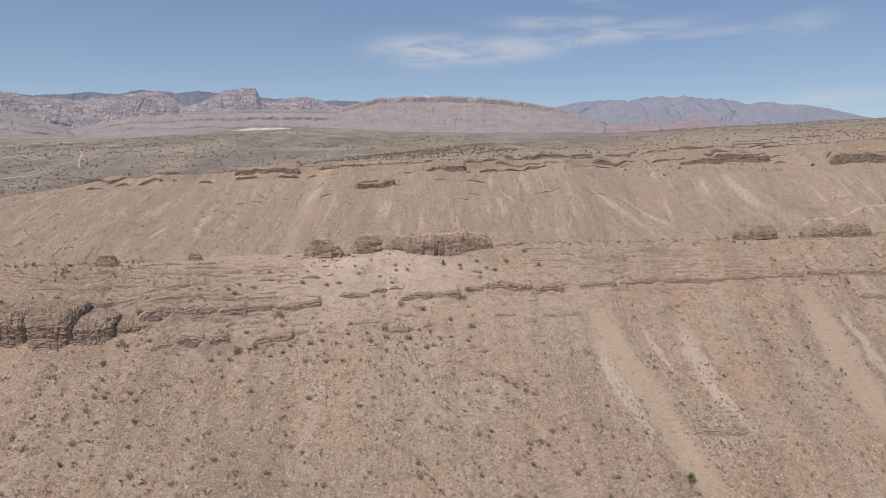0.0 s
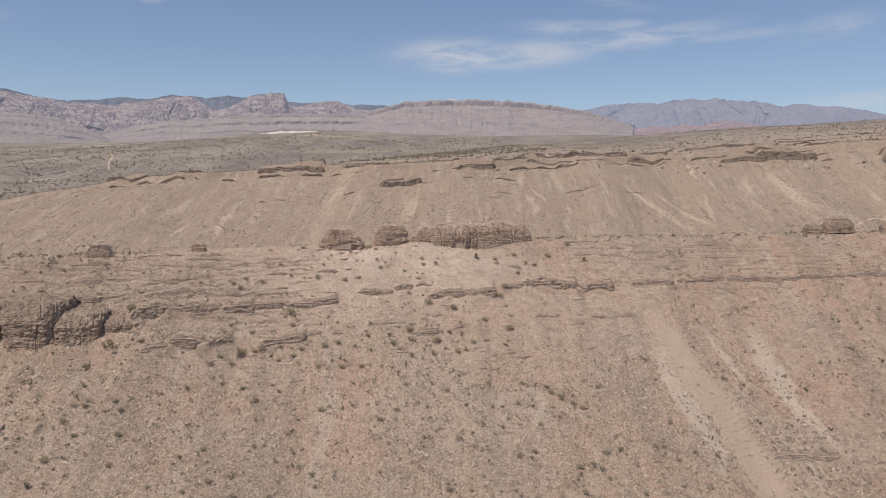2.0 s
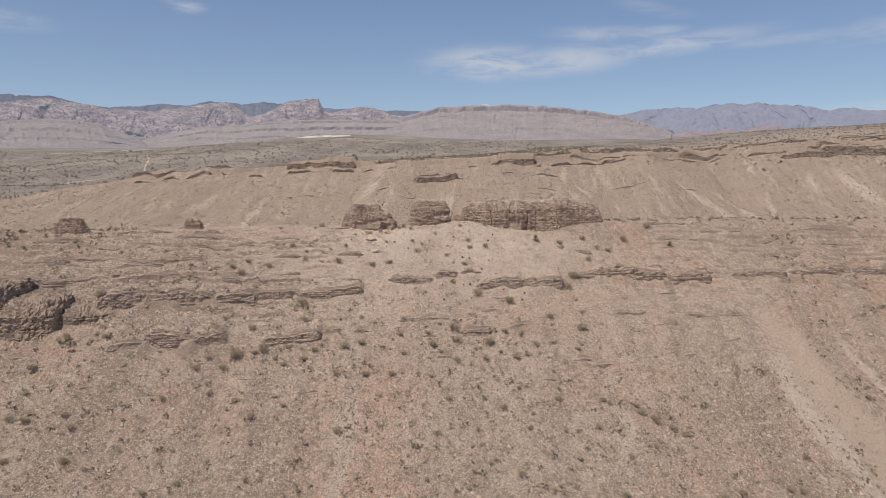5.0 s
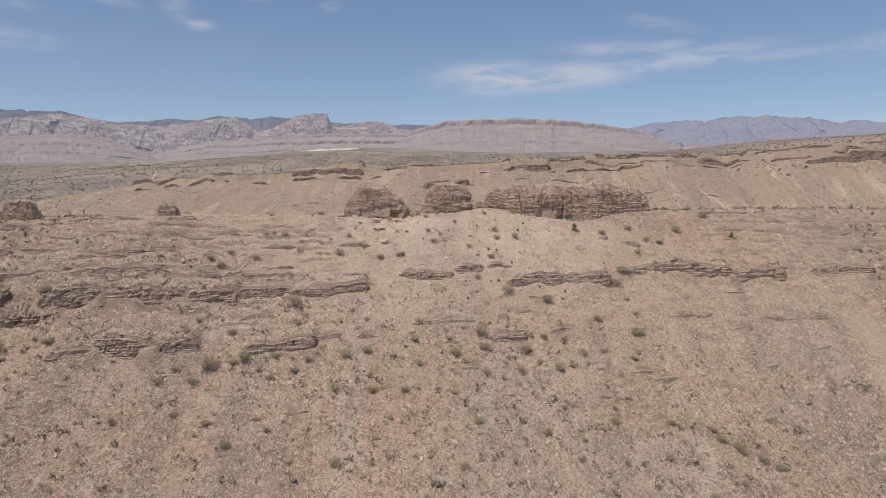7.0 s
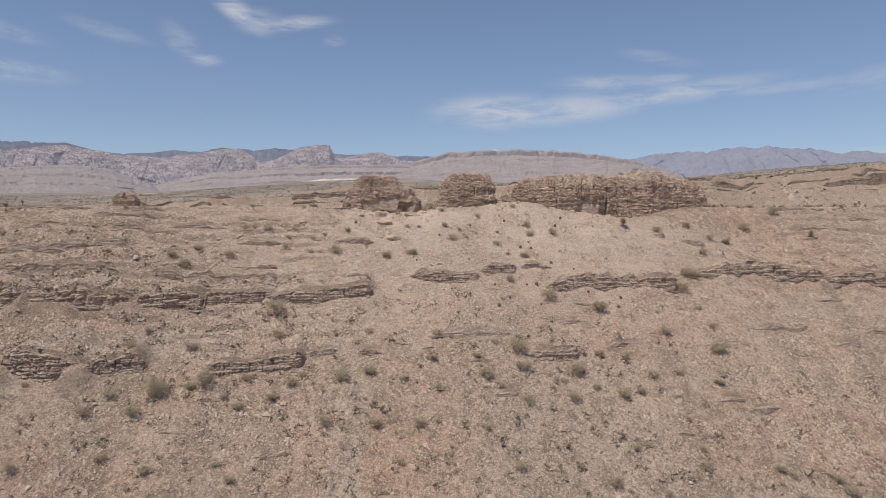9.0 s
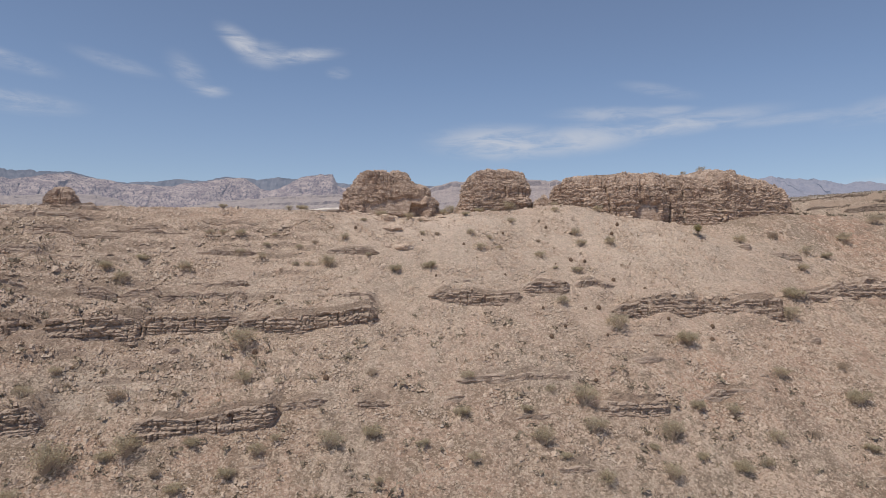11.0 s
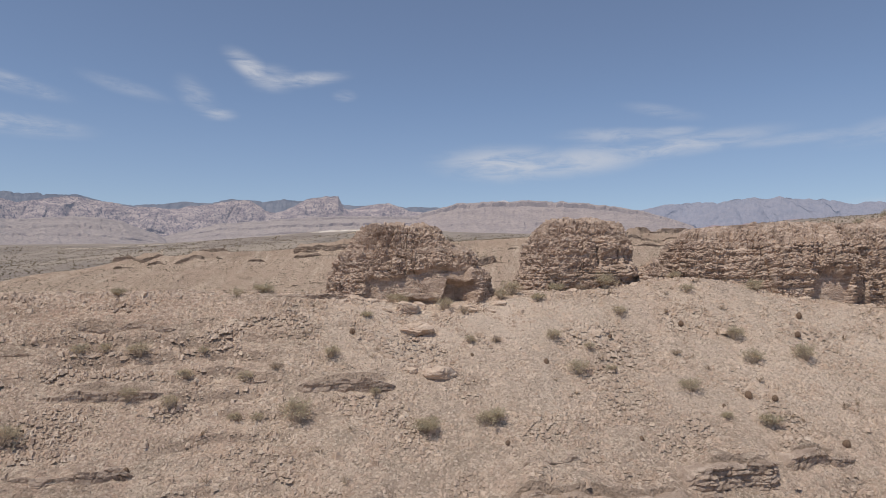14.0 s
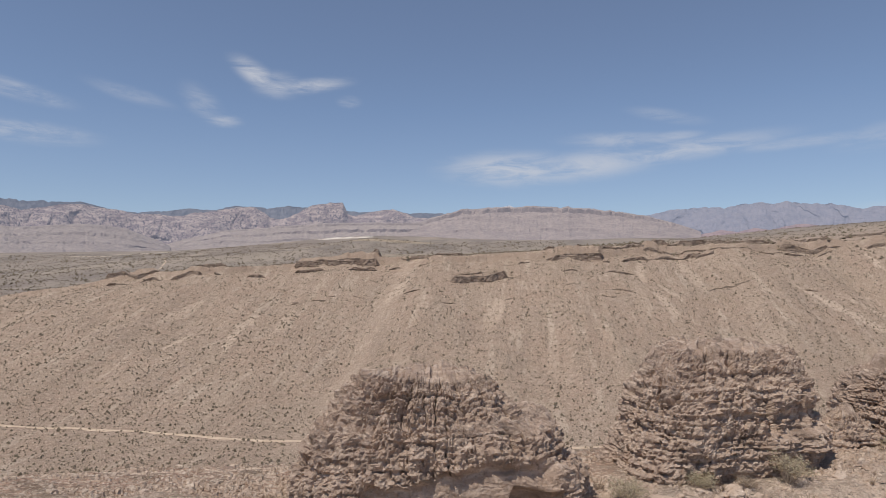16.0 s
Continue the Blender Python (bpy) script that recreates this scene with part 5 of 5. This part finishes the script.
    verts = np.stack([root - side * 0.4, root + side * 0.4, tip + side, tip - side], 2).reshape(-1, 3)
    ob = part("dry_tufts", verts, np.arange(len(verts)).reshape(-1, 4), DRY, None, "", False)
    tagged(ob, "small dry grass tufts between the stones", "grass tufts", kind="stuff")
    far_shrubs("slope_shrubs", "scattered olive shrubs over the stony slope", 14000, (-170, 190, 92, 235), 0.3, 0.8, 12, 0.18, -1.0, BRUSH)
    far_shrubs("low_shrubs", "low dry shrubs dotted over the stony slope", 7000, (-80, 75, 92, 158), 0.25, 0.6, 12, 0.17, -1.0, BRUSH, True)
    far_shrubs("hill_shrubs", "scattered dark shrubs over the far hillside", 85000, (-420, 440, 235, 620), 0.35, 0.8, 6, 0.25, -1.1, SCRUB)
    far_shrubs("plain_shrubs", "dark scrub dotted over the far plain", 26000, (-1700, 100, 800, 2150), 1.2, 3.6, 6, 0.28, -0.4, SCRUB)
    far_shrubs("plateau_shrubs", "scattered dark shrubs over the plateau", 16000, (-700, 900, 575, 1500), 0.8, 2.0, 8, 0.22, -0.4, SCRUB)


# ---- loose stones ----
def boulder(x, y, w, seed):
    z = float(land(np.array([x]), np.array([y]))[0])
    bm = bmesh.new()
    bmesh.ops.create_icosphere(bm, subdivisions=4 if w > 0.7 else 3, radius=0.5)
    p = np.array([v.co[:] for v in bm.verts])
    rng = np.random.default_rng(seed)
    n = rng.normal(0, 1, (15, 3))
    n /= np.linalg.norm(n, axis=1)[:, None]
    cut = rng.uniform(0.72, 1.05, 15)
    facing = np.clip((p / 0.5) @ n.T, 0.05, None)
    r = np.min(cut / facing, axis=1).clip(0.5, 1.3)            # a block broken along flat faces
    gap, mark = cells(p[:, 0] / 0.16 + seed, p[:, 1] / 0.16, p[:, 2] / 0.12, 6)
    r = r + 0.13 * (mark - 0.5) - 0.05 * np.clip(1 - gap / 0.2, 0, 1) + 0.06 * fbm(p[:, 0] * 6 + seed * 3, p[:, 1] * 6, p[:, 2] * 6, 3)
    for v, k in zip(bm.verts, r):
        v.co = (v.co.x * k * w, v.co.y * k * w * 0.7, max(v.co.z * k, -0.3) * w * 0.55)
    me = bpy.data.meshes.new("boulder")
    bm.to_mesh(me)
    bm.free()
    me.materials.append(STONE)
    me.polygons.foreach_set("use_smooth", [False] * len(me.polygons))
    ob = new("boulder", me)
    ob.matrix_world = pose(x, y, z + 0.05 * w, 0, 0, (seed * 47) % 50 - 25)
    tagged(ob, "pale weathered limestone boulder half sunk in gravel", "boulder", "boulders below the outcrops")


def build_stones():
    rng = np.random.default_rng(77)
    feet = ((-37.5, 171.2, -25.5, 172.6, 16), (-25.0, 175.4, -15.8, 177.4, 10), (-14.0, 177.6, 14.0, 183.4, 14))
    extra = [(x0 + (x1 - x0) * u, y0 + (y1 - y0) * u + rng.normal(-0.3, 0.45), rng.uniform(0.3, 0.75)) for x0, y0, x1, y1, n in feet for u in rng.uniform(0, 1, n)]
    for k, (x, y, w) in enumerate(BOULDERS + tuple(extra)):
        boulder(x, y, w, k + 1)
    corner = np.array([(x, y, z) for z in (-0.7, 0.75) for y in (-0.8, 0.8) for x in (-0.8, 0.8)], float)
    corner[4:, :2] *= 0.52
    quad = np.array(((4, 5, 7, 6), (0, 1, 5, 4), (1, 3, 7, 5), (3, 2, 6, 7), (2, 0, 4, 6)))

    def stones(name, label, count, box, low, high, bare, few=3):
        x, y = scatter(rng, count, *box, clump=9.0, bare=bare)
        z = land(x, y)
        n = len(x)
        size = low + (high - low) * rng.uniform(0, 1, n) ** few
        shape = corner[None] * (1 + rng.normal(0, 0.2, (n, 8, 3))) + rng.normal(0, 0.14, (n, 8, 3))
        a = rng.uniform(0, 6.283, n)
        c, s = np.cos(a)[:, None], np.sin(a)[:, None]
        px, py = shape[..., 0] * c - shape[..., 1] * s, shape[..., 0] * s + shape[..., 1] * c
        flat = rng.uniform(0.5, 0.95, n)[:, None]
        k = (size * 0.5)[:, None]
        v = np.stack([x[:, None] + px * k, y[:, None] + py * k * rng.uniform(0.6, 1, n)[:, None], z[:, None] + shape[..., 2] * k * flat + 0.05 * k], -1)
        faces = (quad[None] + (np.arange(n) * 8)[:, None, None]).reshape(-1, 4)
        ob = part(name, v.reshape(-1, 3), faces, STONE, None, "", False)
        tagged(ob, label, "stones", kind="stuff")
    stones("slope_stones", "loose angular stones strewn over the slope", 42000, (-75, 50, 112, 186), 0.07, 0.30, -1.3)
    stones("slope_gravel", "pale coarse gravel below the outcrops", 80000, (-58, 24, 148, 182), 0.08, 0.30, -1.4, 2.2)
    stones("slope_rubble", "flat broken slabs and rubble below the ledges", 22000, (-84, -32, 138, 172), 0.08, 0.42, -0.9)
    stones("slope_rubble", "flat broken slabs and rubble below the ledges", 2600, (-34, 40, 138, 164), 0.10, 0.36, 0.0)
    stones("distant_stones", "loose angular stones strewn over the slope", 24000, (-160, 180, 92, 215), 0.14, 0.7, -0.1)


# ---- tracks and the pale clay flat ----
def strip(name, label, points, wide, mat, lift=0.12, step_long=6.0):
    p = np.array(points, float)
    seg = np.concatenate([[0], np.cumsum(np.linalg.norm(np.diff(p, axis=0), axis=1))])
    n = max(4, int(seg[-1] / step_long))
    s = np.linspace(0, seg[-1], n)
    x, y = np.interp(s, seg, p[:, 0]), np.interp(s, seg, p[:, 1])
    x, y = x + 0.4 * wide * vnoise(s / (wide * 9), 0.3), y + 0.4 * wide * vnoise(s / (wide * 9), 5.3)
    tx, ty = np.gradient(x), np.gradient(y)
    ln = np.hypot(tx, ty)
    rows = []
    for k in np.linspace(-0.5, 0.5, 5):
        w = wide * (1 + 0.35 * vnoise(s / (wide * 3), 9.1)) * (np.sin(np.pi * np.clip(s / seg[-1], 0.02, 0.98)) ** 0.8 * (1 + 0.5 * vnoise(s / 37, k * 3)) if name == "clay_flat" else 1)
        qx, qy = x - ty / ln * k * w, y + tx / ln * k * w
        rows.append(np.stack([qx, qy, land(qx, qy) + (lift if abs(k) < 0.5 else -lift)], -1))
    ob = part(name, np.concatenate(rows), grid_faces(5, n), mat)
    tagged(ob, label, "dirt track", kind="structure")


def build_tracks():
    pale = plain_material("packed_pale_dirt", (0.58, 0.46, 0.35), (0.50, 0.385, 0.285), 0.4, 0.95)
    strip("dirt_track", "narrow pale dirt track through the valley", ((-260, 364), (-216, 364.5), (-184, 365.3), (-151, 364), (-107, 362.6), (-60, 362), (0, 366)), 2.2, pale)
    strip("dirt_track", "pale dirt road across the far plain", ((-1050, 1900), (-1032, 1861), (-950, 1725), (-900, 1620), (-840, 1510), (-803, 1441)), 6, pale, 0.5, 12)
    strip("dirt_track", "pale dirt road round the foot of the far hill", ((-520, 800), (-450, 720), (-400, 640), (-352, 560), (-335, 522)), 3, pale, 0.3)
    strip("dirt_track", "narrow pale dirt track on the far hillside", ((285, 500), (302, 510), (330, 513), (360, 511), (400, 520)), 1.5, pale)
    clay = plain_material("white_clay", (0.72, 0.67, 0.60), (0.44, 0.37, 0.31), 0.03, 0.95)
    strip("clay_flat", "bare white clay flat on the far plain", ((-690, 2330), (-640, 2365), (-560, 2385), (-500, 2400)), 130, clay, 1.5, 14)


# ---- mountains on the horizon ----
def range_material(name, base, band, dark, scale, glow, bare=(0.3, 0.05), streak=0.8, upright=0.35, cliff=0.85):
    m, t, b = material(name, 0.95)
    co = t.nodes.new("ShaderNodeTexCoord").outputs["Object"]
    c = colour_mix(t, base, band, noise_mask(t, co, 0.004 * scale, 0.40, 0.60, 8.0, (1, 1, 3.5), rough=0.65))
    c = colour_mix(t, c, dark, noise_mask(t, co, 0.026 * scale, 0.47, 0.60, 10.0, (1, 1, upright), top=streak, rough=0.7))
    c = colour_mix(t, c, band, noise_mask(t, co, 0.045 * scale, 0.50, 0.62, 10.0, (1, 1, upright), top=0.7, rough=0.7))
    geo = t.nodes.new("ShaderNodeNewGeometry")
    up = t.nodes.new("ShaderNodeSeparateXYZ")
    t.links.new(geo.outputs["True Normal"], up.inputs[0])
    steep = t.nodes.new("ShaderNodeMapRange")
    for key, value in (("From Min", bare[0]), ("From Max", bare[1]), ("To Max", cliff)):
        steep.inputs[key].default_value = value
    t.links.new(up.outputs["Z"], steep.inputs["Value"])
    c = colour_mix(t, c, dark, steep.outputs[0])
    t.links.new(c, b.inputs["Base Color"])
    # a weak blue emission on the rock stands in for haze in the air
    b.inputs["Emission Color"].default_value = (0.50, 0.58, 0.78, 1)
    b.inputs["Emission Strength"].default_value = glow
    bump(t, b, noise_mask(t, co, 0.02 * scale, 0.2, 0.8, 9.0, rough=0.7), 1.0, 12.0)
    return m


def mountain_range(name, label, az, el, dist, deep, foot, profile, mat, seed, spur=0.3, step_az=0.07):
    """A range seen along its length: az and el of the skyline in degrees, its distance, its depth, its foot's height.
    profile: the share of the height reached on the way from foot to crest."""
    a = np.arange(az[0], az[-1], step_az)
    top = 21 + (dist + (0.3 if deep < 600 else 0.44) * deep) * np.tan(np.radians(np.interp(a, az, el)))
    crag = 1.0 + 0.012 * fbm(a * 2.2, seed, 0, 4)
    top = foot + (top - foot) * crag
    v = np.linspace(0, 1, 56)
    V, A = np.meshgrid(v, a, indexing="ij")
    T = np.meshgrid(v, top, indexing="ij")[1]
    km = np.radians(A) * dist
    ribs = 1 - np.abs(vnoise(km / 190.0 + 0.6 * vnoise(V * 3, km / 300.0, seed), V * 1.3, seed))
    fine = 1 - np.abs(vnoise(km / 55.0 + 0.8 * vnoise(V * 5, km / 90.0, seed), V * 3, seed + 5))
    tiny = fbm(km / 22.0, V * 9, seed + 9, 3) * min(1.0, spur / 0.8)
    slope = np.interp(V + 0.02 * tiny, *profile)
    z = foot + (T - foot) * np.clip(slope, 0, 1)
    bell = np.sin(np.pi * np.clip(V, 0, 1)) ** 0.7
    z = z + (T - foot) * bell * (0.22 * spur * (ribs - 1) + 0.12 * spur * (fine - 1) + 0.020 * (tiny - 1.5))
    push = deep * V + deep * spur * bell * (0.28 * (ribs - 0.6) + 0.12 * (fine - 0.6) + 0.02 * tiny)
    r = dist - deep * 0.5 + push
    r = np.where(V > 0.999, dist + deep * 0.5, r)
    x, y = r * np.sin(np.radians(A)) - 12, r * np.cos(np.radians(A)) + 78
    verts = np.stack([x, y, z], -1)
    back = verts[-1].copy()
    back[:, 1] += 60
    back[:, 2] = foot - 60
    front = verts[0].copy()
    front[:, 2] = foot - 80
    verts = np.concatenate([front[None], verts, back[None]]).reshape(-1, 3)
    ob = part(name, verts, grid_faces(58, len(a)), mat, None, "", False)
    tagged(ob, label, "mountains", kind="structure")


RIDGE = ((0, 0.4, 0.8, 1), (0, 0.36, 0.84, 1.0))
WALL = ((0, 0.30, 0.42, 0.80, 1), (0, 0.22, 0.34, 0.93, 1.0))
TABLE = ((0, 0.30, 0.60, 0.608, 0.70, 0.80, 0.806, 0.90, 0.91, 1), (0, 0.16, 0.46, 0.50, 0.62, 0.76, 0.80, 0.88, 0.97, 1.0))
BENCH = ((0, 0.30, 0.55, 0.558, 0.74, 0.75, 0.92, 0.926, 1), (0, 0.20, 0.48, 0.53, 0.72, 0.80, 0.94, 0.99, 1.0))


def build_mountains():
    # every range glows for haze; blue and grey are tinted by it as well
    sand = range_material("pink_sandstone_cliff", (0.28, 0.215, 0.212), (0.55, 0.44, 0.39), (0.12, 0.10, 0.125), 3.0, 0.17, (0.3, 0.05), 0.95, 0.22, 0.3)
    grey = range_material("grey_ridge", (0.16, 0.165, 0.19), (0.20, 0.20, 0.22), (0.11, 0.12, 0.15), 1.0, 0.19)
    blue = range_material("haze_blue_range", (0.18, 0.175, 0.205), (0.21, 0.195, 0.22), (0.155, 0.152, 0.185), 0.8, 0.26)
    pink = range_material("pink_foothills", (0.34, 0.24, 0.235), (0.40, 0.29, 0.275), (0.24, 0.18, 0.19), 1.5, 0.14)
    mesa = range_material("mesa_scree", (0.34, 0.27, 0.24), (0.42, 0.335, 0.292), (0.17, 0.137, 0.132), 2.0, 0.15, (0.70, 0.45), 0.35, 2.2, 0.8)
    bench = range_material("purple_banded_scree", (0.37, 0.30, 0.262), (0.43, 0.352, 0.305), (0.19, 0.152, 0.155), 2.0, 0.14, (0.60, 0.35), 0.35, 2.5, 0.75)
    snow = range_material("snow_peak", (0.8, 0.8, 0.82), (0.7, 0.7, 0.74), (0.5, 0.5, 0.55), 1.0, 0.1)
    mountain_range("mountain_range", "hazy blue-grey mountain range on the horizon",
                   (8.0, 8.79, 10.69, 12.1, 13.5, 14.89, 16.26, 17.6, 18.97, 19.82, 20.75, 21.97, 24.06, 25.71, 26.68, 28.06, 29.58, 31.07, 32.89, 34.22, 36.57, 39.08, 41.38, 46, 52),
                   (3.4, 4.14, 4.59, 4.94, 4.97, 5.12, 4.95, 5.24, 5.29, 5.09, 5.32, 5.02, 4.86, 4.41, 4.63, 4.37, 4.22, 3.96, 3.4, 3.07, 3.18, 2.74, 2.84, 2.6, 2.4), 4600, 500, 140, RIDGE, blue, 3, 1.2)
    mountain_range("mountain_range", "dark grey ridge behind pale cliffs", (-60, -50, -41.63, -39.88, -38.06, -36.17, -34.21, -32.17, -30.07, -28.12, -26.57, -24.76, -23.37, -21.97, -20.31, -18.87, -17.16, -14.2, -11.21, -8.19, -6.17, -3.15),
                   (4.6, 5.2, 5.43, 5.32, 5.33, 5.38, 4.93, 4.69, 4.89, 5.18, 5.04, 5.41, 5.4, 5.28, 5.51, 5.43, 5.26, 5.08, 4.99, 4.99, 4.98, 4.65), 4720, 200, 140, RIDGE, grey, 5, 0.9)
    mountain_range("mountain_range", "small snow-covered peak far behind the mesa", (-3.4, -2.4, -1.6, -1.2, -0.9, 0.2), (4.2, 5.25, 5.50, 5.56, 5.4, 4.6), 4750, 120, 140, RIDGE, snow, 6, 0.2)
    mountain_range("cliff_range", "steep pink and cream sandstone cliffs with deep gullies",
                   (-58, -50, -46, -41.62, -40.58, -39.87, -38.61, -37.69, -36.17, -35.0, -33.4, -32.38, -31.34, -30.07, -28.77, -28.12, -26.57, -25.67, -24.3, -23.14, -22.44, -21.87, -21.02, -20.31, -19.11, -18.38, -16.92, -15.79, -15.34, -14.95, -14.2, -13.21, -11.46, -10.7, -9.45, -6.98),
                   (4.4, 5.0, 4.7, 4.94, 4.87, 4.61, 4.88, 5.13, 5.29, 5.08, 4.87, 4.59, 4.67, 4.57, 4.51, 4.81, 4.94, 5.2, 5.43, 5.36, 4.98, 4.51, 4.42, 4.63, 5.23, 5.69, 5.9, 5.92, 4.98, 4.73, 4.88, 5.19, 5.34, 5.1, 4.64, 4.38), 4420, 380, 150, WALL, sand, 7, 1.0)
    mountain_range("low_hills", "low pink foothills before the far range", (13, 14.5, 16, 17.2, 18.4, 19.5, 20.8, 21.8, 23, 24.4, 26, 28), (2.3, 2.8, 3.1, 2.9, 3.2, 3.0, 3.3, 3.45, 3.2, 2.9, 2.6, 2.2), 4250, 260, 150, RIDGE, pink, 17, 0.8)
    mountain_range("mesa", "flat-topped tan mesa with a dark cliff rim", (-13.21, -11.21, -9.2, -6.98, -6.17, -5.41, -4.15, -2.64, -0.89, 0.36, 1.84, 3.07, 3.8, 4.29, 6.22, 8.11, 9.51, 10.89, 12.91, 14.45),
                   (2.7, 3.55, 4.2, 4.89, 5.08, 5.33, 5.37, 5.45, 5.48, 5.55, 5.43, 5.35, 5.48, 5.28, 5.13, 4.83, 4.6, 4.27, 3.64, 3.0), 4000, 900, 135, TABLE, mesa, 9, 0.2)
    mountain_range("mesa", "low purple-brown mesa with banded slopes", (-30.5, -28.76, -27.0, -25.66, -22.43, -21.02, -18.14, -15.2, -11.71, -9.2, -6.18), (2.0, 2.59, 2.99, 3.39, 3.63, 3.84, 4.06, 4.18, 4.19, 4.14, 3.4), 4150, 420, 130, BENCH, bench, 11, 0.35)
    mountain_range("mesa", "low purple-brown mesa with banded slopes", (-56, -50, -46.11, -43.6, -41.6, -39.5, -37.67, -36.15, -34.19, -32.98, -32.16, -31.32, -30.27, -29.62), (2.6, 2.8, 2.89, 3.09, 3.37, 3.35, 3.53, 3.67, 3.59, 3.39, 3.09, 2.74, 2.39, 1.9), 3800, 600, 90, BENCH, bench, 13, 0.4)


build_mountains()
build_outcrops()
build_ledges()
build_tracks()
build_plants()
build_stones()
build_ground()
